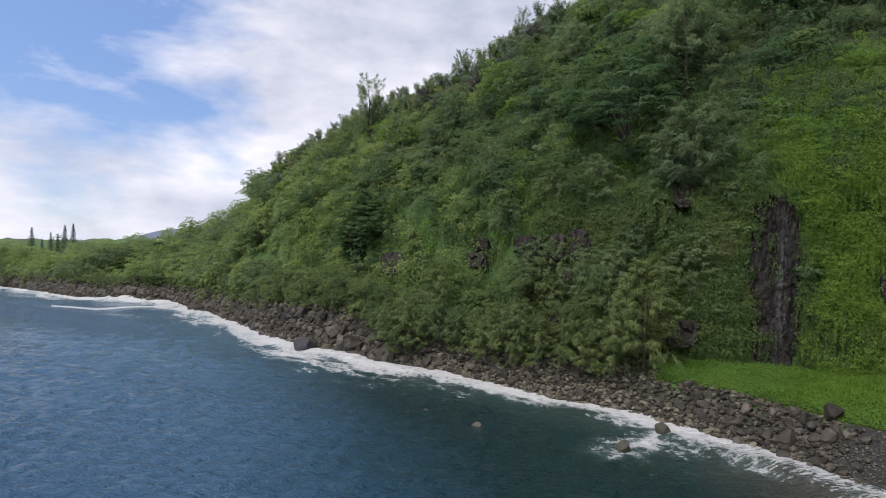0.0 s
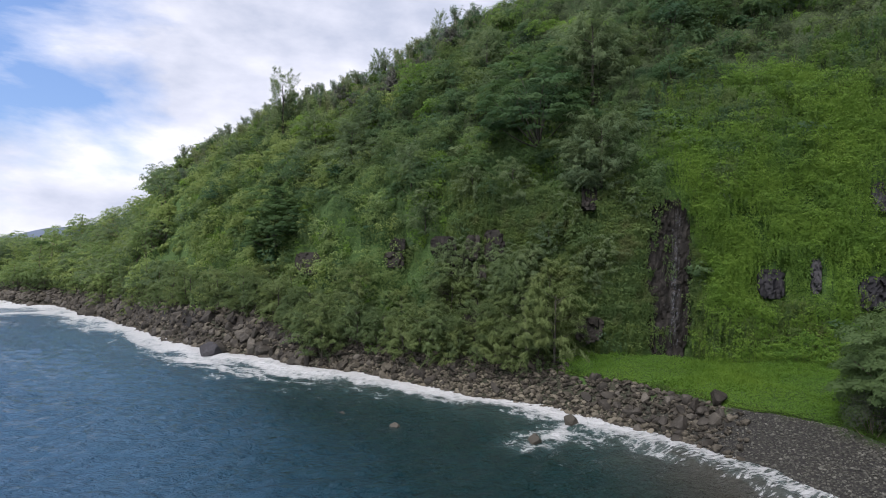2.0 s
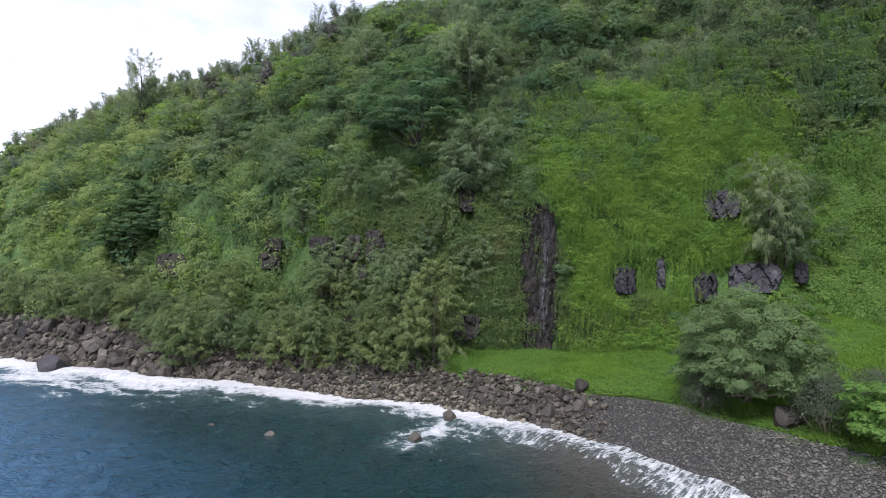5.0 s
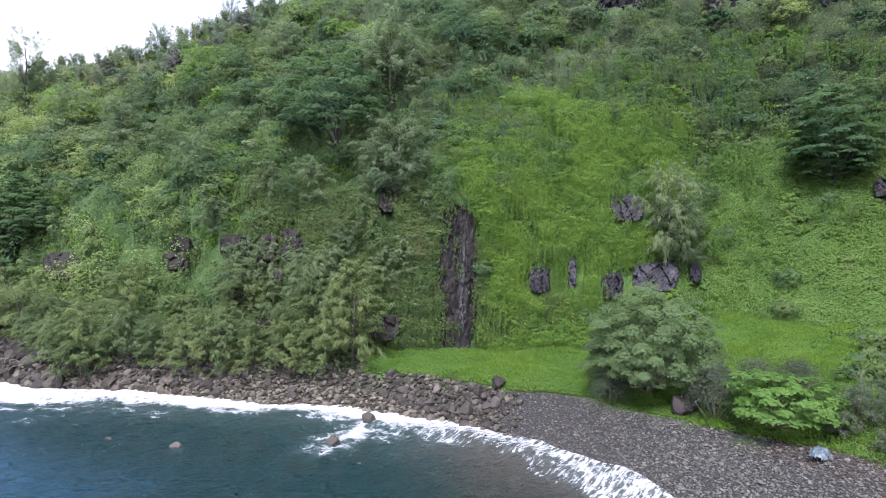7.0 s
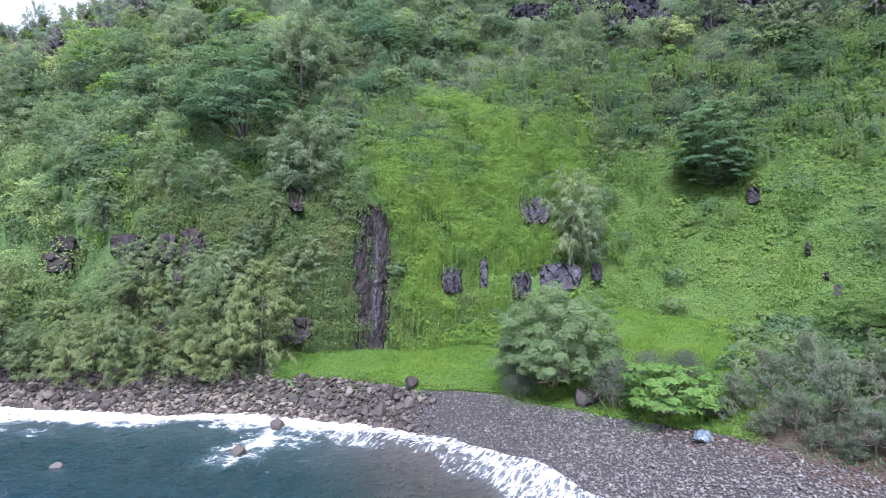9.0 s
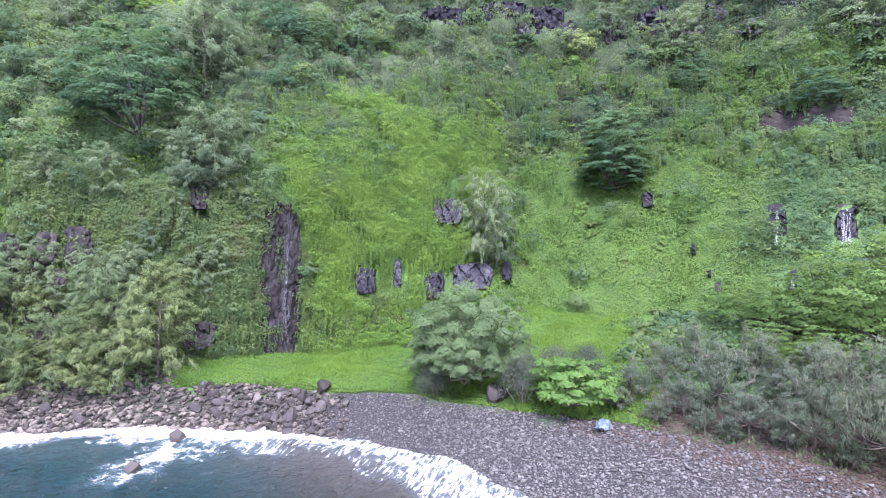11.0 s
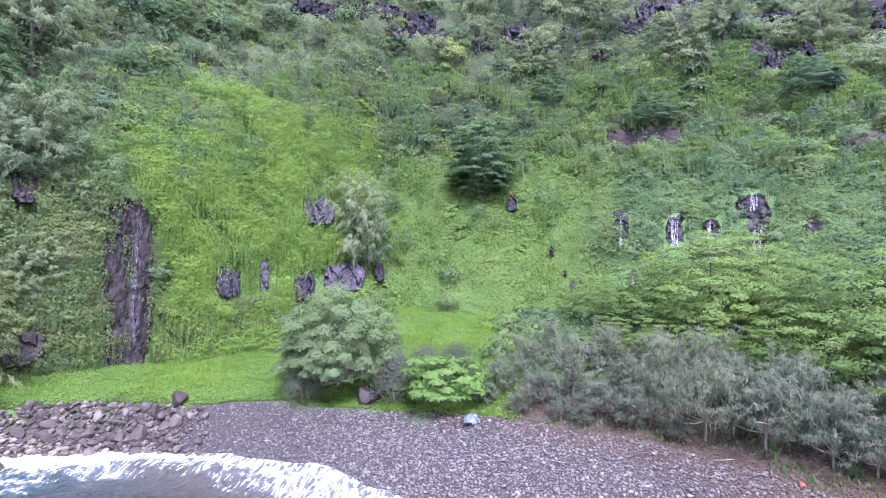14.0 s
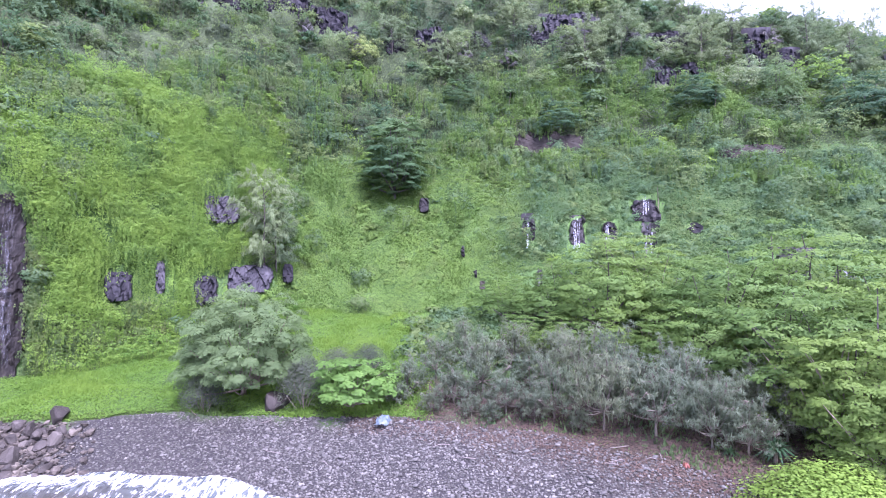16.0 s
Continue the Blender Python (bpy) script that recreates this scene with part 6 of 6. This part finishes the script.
# ---- bare rock and falling water ----
def face_grid(az, z, half_az, half_z, nu, nv):
    """Ranges at which the hillside stands, over a patch of bearings and heights."""
    u = np.linspace(-1.25, 1.25, nu)
    w = np.linspace(-1.2, 1.2, nv)
    aa, zz = np.meshgrid(az + u * half_az, z + w * half_z, indexing="ij")
    s, e, f, fz, b, bz, br, brz = (np.interp(aa, FINE, t) for t in TABLES)
    ez = np.interp(aa, FINE, EDGE_H)
    r = np.where(zz < ez, s + (e - s) * np.clip(zz / ez, 0, 1), f + (b - f) * np.clip((zz - fz) / (bz - fz), 0, 1))
    r = np.where(zz < bz, r if z < 5 else f + (b - f) * np.clip((zz - fz) / (bz - fz), -0.3, 1), b + (br - b) * np.clip((zz - bz) / (brz - bz), 0, 1.1))
    for _ in range(4):  # settle on the uneven ground
        r = r + np.clip((zz - ground(aa, r)) * 0.35, -1.5, 1.5)
    # smooth along height
    for _ in range(3):
        r[:, 1:-1] = (r[:, :-2] + r[:, 1:-1] + r[:, 2:]) / 3
    return aa, zz, r, u, w


def crag(az, z, half_az, half_z, mat, name, label, category, seed, proud=0.35, blocky=0.5, group="", plumb=0.0, blocks=4, square=3.6, ragged=0.26):
    """A bare face of jointed rock: upright columns broken into steps, ragged at the rim, with loose-edged blocks."""
    half_az, half_z = half_az * 1.06, half_z * 1.06
    nu = int(np.clip(half_az * 18, 16, 44))
    nv = int(np.clip(half_z * 12, 18, 90))
    aa, zz, r, u, w = face_grid(az, z, half_az, half_z, nu, nv)
    if plumb:
        level = r[:, nv // 2][:, None]
        r = level + (r - level) * (1 - plumb)
    across = r * np.radians(aa)
    inside = np.abs(u[:, None]) ** square + np.abs(w[None, :]) ** square + ragged * fbm(across * 0.7 + seed, zz * 0.5, octaves=4) + 0.1 * fbm(across * 3.0, zz * 1.2 + seed, octaves=2)
    col = np.floor(across * 1.3 + 0.6 * fbm(across * 0.6, zz * 0.5 + seed, octaves=3)) + seed
    step = np.floor(zz * 0.5 + 0.35 * fbm(across * 0.9 + seed, zz * 0.6, octaves=2) + lattice(col, 0 * col, 0 * col) * 3)
    block = lattice(col, step, 0 * col)
    small = lattice(np.floor(across * 3.3 + seed), np.floor(zz * 2.1 + 2 * block), 0 * col)
    relief = proud + blocky * (block - 0.55) + 0.3 * blocky * (small - 0.5) + 0.12 * fbm(across * 2.2, zz * 0.9, seed, 4) - 0.35 * blocky * np.clip(-w[None, :] + 0.3 * fbm(across, zz, seed, 2), 0, 1)
    back = np.clip((inside - 0.95) / 0.14, 0, 1)
    rr = r - relief * (1 - back) + 1.2 * back
    front = np.stack([rr * np.sin(np.radians(aa)), rr * np.cos(np.radians(aa)), zz], -1)
    rear_r = r + 2.2
    rear = np.stack([rear_r * np.sin(np.radians(aa)), rear_r * np.cos(np.radians(aa)), zz], -1)
    ii, jj = np.meshgrid(np.arange(nu - 1), np.arange(nv - 1), indexing="ij")
    f1 = np.stack([ii * nv + jj, ii * nv + jj + 1, (ii + 1) * nv + jj + 1, (ii + 1) * nv + jj], -1).reshape(-1, 4)
    rim = [i * nv for i in range(nu)] + [(nu - 1) * nv + j for j in range(1, nv)] + [i * nv + nv - 1 for i in range(nu - 2, -1, -1)] + [j for j in range(nv - 2, 0, -1)]
    k = nu * nv
    side = np.array([[rim[q], rim[(q + 1) % len(rim)], rim[(q + 1) % len(rim)] + k, rim[q] + k] for q in range(len(rim))])
    v = np.concatenate([front.reshape(-1, 3), rear.reshape(-1, 3)])
    root = tagged(new(name), label, category, group)
    part("rock_face", v, np.concatenate([f1, f1[:, ::-1] + k, side]), mat, root)
    rng = np.random.default_rng(seed + 700)
    for q in range(blocks if half_z > 2.6 else blocks // 3):
        i, j = int(nu * rng.uniform(0.2, 0.8)), int(nv * rng.uniform(0.18, 0.8))
        if inside[i, j] > 0.75:
            continue
        bv, bf = stone(rng, 1, 0.2, 1.0)
        lump = rng.uniform(0.25, 0.5) * min(1.0, half_z)
        part("block", bv * np.array([lump, lump, lump * rng.uniform(0.9, 1.6)]) + front[i, j], bf, mat, root)
    return root


crag(*FACE_ROCKS[0], M_WETROCK, "rock_outcrop", "dark wet rock strip behind the thin waterfall", "rock face", 3, proud=0.4, blocky=0.25, blocks=12)
# beyond 60 degrees black rock stands for a cave's shade and dark gully plants
for k, row in enumerate(FACE_ROCKS[1:]):
    crag(*row, M_WETROCK if row[0] < 26 else M_SHADE_ROCK if row[0] > 60 else M_BASALT, "rock_outcrop", "dark basalt outcrop showing through the green cliff creeper", "rock", 10 + k, proud=1.75 if row[0] < 26 else 1.25, blocky=0.55 if row[0] < 26 else 0.8, group="outcrops on the face")
for k, row in enumerate(BROW_ROCKS):
    crag(*row, M_BASALT, "rock_outcrop", "purple-black basalt ledge under the cliff's brow", "rock", 40 + k, proud=0.5, blocky=0.9, plumb=0.75, blocks=4, ragged=0.5, group="ledges under the brow")
for k, row in enumerate(SHORE_ROCKS):
    crag(*row, M_WETROCK if -18 < row[0] < -5 else M_BOULDER, "rock_outcrop", "dark rock wall above the shore boulders", "rock", 60 + k, proud=1.0 if -18 < row[0] < -5 else 0.8, blocky=0.7 if -18 < row[0] < -5 else 1.1, ragged=0.6, blocks=9, group="shore rock walls")
# ledges stand proud; the shade of their holes is in the black colour
for k, row in enumerate(SPRINGS):
    crag(row[0], row[1], row[2] * 0.8, row[3] * 0.85, M_SHADE_ROCK, "wet_rock_ledge", "wet rock ledge under a small spring, coloured black for its hollow's shade", "rock", 70 + k, proud=0.75, blocky=0.5, plumb=0.5, square=2.4, ragged=0.7, group="wet ledges")
for k, row in enumerate(SOIL):
    crag(*row, M_SOIL, "soil_scar", "bare brown soil scar on the green slope", "soil", 90 + k, proud=0.55, blocky=0.3, blocks=0, group="soil scars")

m, nt, p = blank("falling_water")
streak = noise_node(nt, 2.2, 6.0, 0.65, squash=(4, 4, 0.35))
p.inputs["Base Color"].default_value = (0.6, 0.64, 0.7, 1)
p.inputs["Roughness"].default_value = 0.35
gone = nt.nodes.new("ShaderNodeBsdfTransparent")
mx = nt.nodes.new("ShaderNodeMixShader")
nt.links.new(ramp_node(nt, streak, [(0.45, (0.0, 0.0, 0.0)), (0.8, (0.11, 0.11, 0.11))]), mx.inputs["Fac"])
nt.links.new(gone.outputs["BSDF"], mx.inputs[1])
nt.links.new(p.outputs["BSDF"], mx.inputs[2])
nt.links.new(mx.outputs["Shader"], nt.nodes["Material Output"].inputs["Surface"])
M_FALL = m
M_WHITE = m.copy()
M_WHITE.name = "white_falling_water"
for n in M_WHITE.node_tree.nodes:
    if n.type == "VALTORGB":
        n.color_ramp.elements[0].position, n.color_ramp.elements[1].position, n.color_ramp.elements[1].color = 0.38, 0.78, (0.5, 0.5, 0.5, 1)


def waterfall(az, top, bottom, width, strands, label, seed, drift=0.0, mat=None):
    """Strands of water down the face, each a curved ribbon."""
    rng = np.random.default_rng(seed)
    root = new("waterfall")
    tagged(root, label, "waterfall", "waterfalls")
    zz = np.linspace(top, bottom, 26)
    for k in range(strands):
        zz = np.linspace(top - rng.uniform(0, 0.12) * (top - bottom), bottom + rng.uniform(0, 0.35) * (top - bottom) * (k > 0), 26)
        a0 = az + math.degrees(rng.uniform(-0.5, 0.5) * width / 65)
        aa = a0 + math.degrees(drift / 65) * np.linspace(0, 1, 26) + 0.06 * fbm(zz * 0.6 + k * 7, zz * 0)
        s, e, f, fz, b, bz, br, brz = (np.interp(aa, FINE, t) for t in TABLES)
        r = f + (b - f) * np.clip((zz - fz) / (bz - fz), 0, 1)
        for _ in range(4):
            r = r + np.clip((zz - ground(aa, r)) * 0.35, -1.5, 1.5)
        r = np.convolve(np.pad(r, 3, mode="edge"), np.ones(7) / 7, mode="valid") - (0.8 if az < 40 else 1.5) - 0.1 * rng.random()
        half = width / strands * rng.uniform(0.3, 0.65) * np.linspace(0.5, 1.2, 26) * (1 + 0.5 * fbm(zz * 1.5 + k * 3, zz * 0))
        cols = []
        for t, bulge in ((-1, 0.0), (0, 0.1), (1, 0.0)):
            a2 = aa + np.degrees(t * half / r)
            cols.append(np.stack([(r - bulge) * np.sin(np.radians(a2)), (r - bulge) * np.cos(np.radians(a2)), zz], -1))
        v = np.stack(cols, 1).reshape(-1, 3)
        q = np.array([[i * 3 + j, i * 3 + j + 1, i * 3 + j + 4, i * 3 + j + 3] for i in range(25) for j in range(2)])
        part("water_strand", v, q, mat or M_FALL, root, smooth=True)
    return root


waterfall(32.7, 20.2, 4.6, 1.5, 7, "thin tall waterfall trickling down the dark rock", 1, drift=-0.4)
for az, top, bottom, wd, n in [(80.7, 20.4, 15.9, 0.6, 4), (85.7, 20.1, 15.2, 0.8, 5), (88.9, 19.2, 16.6, 0.6, 3), (92.6, 23.0, 20.4, 0.9, 4), (92.8, 19.0, 15.2, 0.7, 4), (108.7, 14.3, 12.4, 0.5, 3), (81.9, 12.9, 11.4, 0.35, 2)]:
    waterfall(az, top, bottom, wd, n, "small white cascade springing from the green slope", int(az * 10), mat=M_WHITE)


# ---- flotsam and small plants on the beach ----
def crumpled(name, az, r, size, height, mat, label, category, seed):
    rng = np.random.default_rng(seed)
    n = 22
    u, w = np.meshgrid(np.linspace(-1, 1, n), np.linspace(-1, 1, n), indexing="ij")
    x = u * size * (1 + 0.2 * fbm(u * 2 + seed, w * 2)) * 0.55
    y = w * size * (1 + 0.2 * fbm(u * 2, w * 2 + seed)) * 0.75
    z = height * np.clip(1 - (np.abs(u) ** 2.5 + np.abs(w) ** 2.5) * 0.75, 0, 1) + 0.7 * height * np.abs(fbm(u * 2.3, w * 2.3 + seed, octaves=4))
    top = np.stack([x, y, z], -1).reshape(-1, 3)
    low = top * np.array([0.98, 0.98, 1]) - np.array([0, 0, 0.025])
    ii, jj = np.meshgrid(np.arange(n - 1), np.arange(n - 1), indexing="ij")
    f1 = np.stack([ii * n + jj, (ii + 1) * n + jj, (ii + 1) * n + jj + 1, ii * n + jj + 1], -1).reshape(-1, 4)
    ob = part(name, np.concatenate([top, low]), np.concatenate([f1, f1[:, ::-1] + n * n]), mat, smooth=True)
    ob.matrix_basis = Matrix.LocRotScale(spot(az, r) + Vector((0, 0, 0.05)), Euler((0, 0, rng.uniform(0, 6))), (1, 1, 1))
    return tagged(ob, label, category)


def sheet_stuff(name, a, c):
    m, nt, p = blank(name)
    n = noise_node(nt, 2.5, 5.0, 0.6)
    nt.links.new(ramp_node(nt, n, [(0.3, a), (0.7, c)]), p.inputs["Base Color"])
    p.inputs["Roughness"].default_value = 0.45
    nt.links.new(bump_node(nt, noise_node(nt, 6.0, 4.0), 0.6, 0.06), p.inputs["Normal"])
    return m


crumpled("tarpaulin", 65.4, 38.5, 0.85, 0.36, sheet_stuff("blue_plastic", (0.035, 0.065, 0.082), (0.1, 0.13, 0.142)), "crumpled pale blue plastic sheet lying on the cobbles", "tarpaulin", 5)
crumpled("plastic_debris", 96.2, 33.5, 0.26, 0.16, sheet_stuff("orange_plastic", (0.1, 0.03, 0.018), (0.17, 0.055, 0.03)), "small faded orange plastic debris on the cobbles", "debris", 8)
M_DRIFT = bark("bleached_wood", (0.09, 0.08, 0.07), (0.22, 0.2, 0.17))
rng = np.random.default_rng(77)
for k in range(12):
    az = rng.uniform(50, 100)
    r = float(np.interp(az, FINE, TABLES[1])) - rng.uniform(-0.5, 2.8) - (rng.random() < 0.2) * 3
    ln = rng.uniform(0.5, 1.4)
    t = np.linspace(-0.5, 0.5, 6)
    pts = np.stack([t * ln, 0.12 * ln * np.sin(t * 4 + k), 0.03 * np.cos(t * 4)], -1)
    ob = part("driftwood", *tube(pts, 0.03 * np.array([0.8, 1, 0.95, 0.85, 0.7, 0.4]), 6), M_DRIFT, smooth=True)
    ob.matrix_basis = Matrix.LocRotScale(spot(az, r) + Vector((0, 0, 0.17)), Euler((0, rng.uniform(-0.08, 0.08), rng.uniform(0, 3.14))), (1, 1, 1))
    tagged(ob, "bleached driftwood branch lying on the cobbles", "driftwood", "driftwood on the beach")


# dead leaves under the screw pines
M_DEAD = foliage("dead_leaves", (0.035, 0.025, 0.018), (0.085, 0.062, 0.042), (0.16, 0.12, 0.08), through=0.2, vary=0.1)
past_top = R_ - np.interp(B, FINE, TABLES[1])
mat_of_leaves("leaf_litter", ((S == 2) | (S == 3)) * bell(B, 60, 112, 3) * bell(past_top, -2.4, 5.0, 1.5), 13000, M_DEAD, 0.26, 0.07, "brown dead leaves and twigs strewn under the trees at the top of the beach", lift=0.06, up=1.0, seed=19, category="leaf litter")
grass_sheet("shade_grass", ((S == 3) & (B > 66) & (B < 113)) * bell(past_top, 0.4, 6, 1), 3000, M_SCRUB, 0.3, "thin green grass under the trees behind the beach", 23)


def spike_plant(seed):
    rng = np.random.default_rng(seed)
    nn = 70
    d = unit(rng.normal(size=(nn, 3)) * np.array([1, 1, 0.6]) + np.array([0, 0, 0.7]))
    ln = rng.uniform(0.9, 1.5, (nn, 1))
    e = np.repeat([[0, 0, 0.5]], nn, 0)
    side = unit(np.cross(d, np.array([0, 0, 1.0]))) * 0.07
    mid, tip = e + d * ln * 0.55 + np.array([0, 0, 0.12]), e + d * ln + np.array([0, 0, -0.25]) * ln
    v = np.stack([e - side * 0.5, mid - side, tip, mid + side], 1).reshape(-1, 3)
    return plant("spiky_plant", "green spiky-leaved young screw pine at the beach's top", "plant", "spiky plants", tube([[0, 0, -0.2], [0, 0, 0.3], [0, 0, 0.6]], [0.12, 0.11, 0.1], 7), (v, np.arange(len(v)).reshape(-1, 4)), M_BARK, M_DARK)


spike = spike_plant(5)
for az, r, s in [(103.6, 36.0, 1.0), (100.0, 35.4, 0.45)]:
    place(spike, spot(az, r), s)
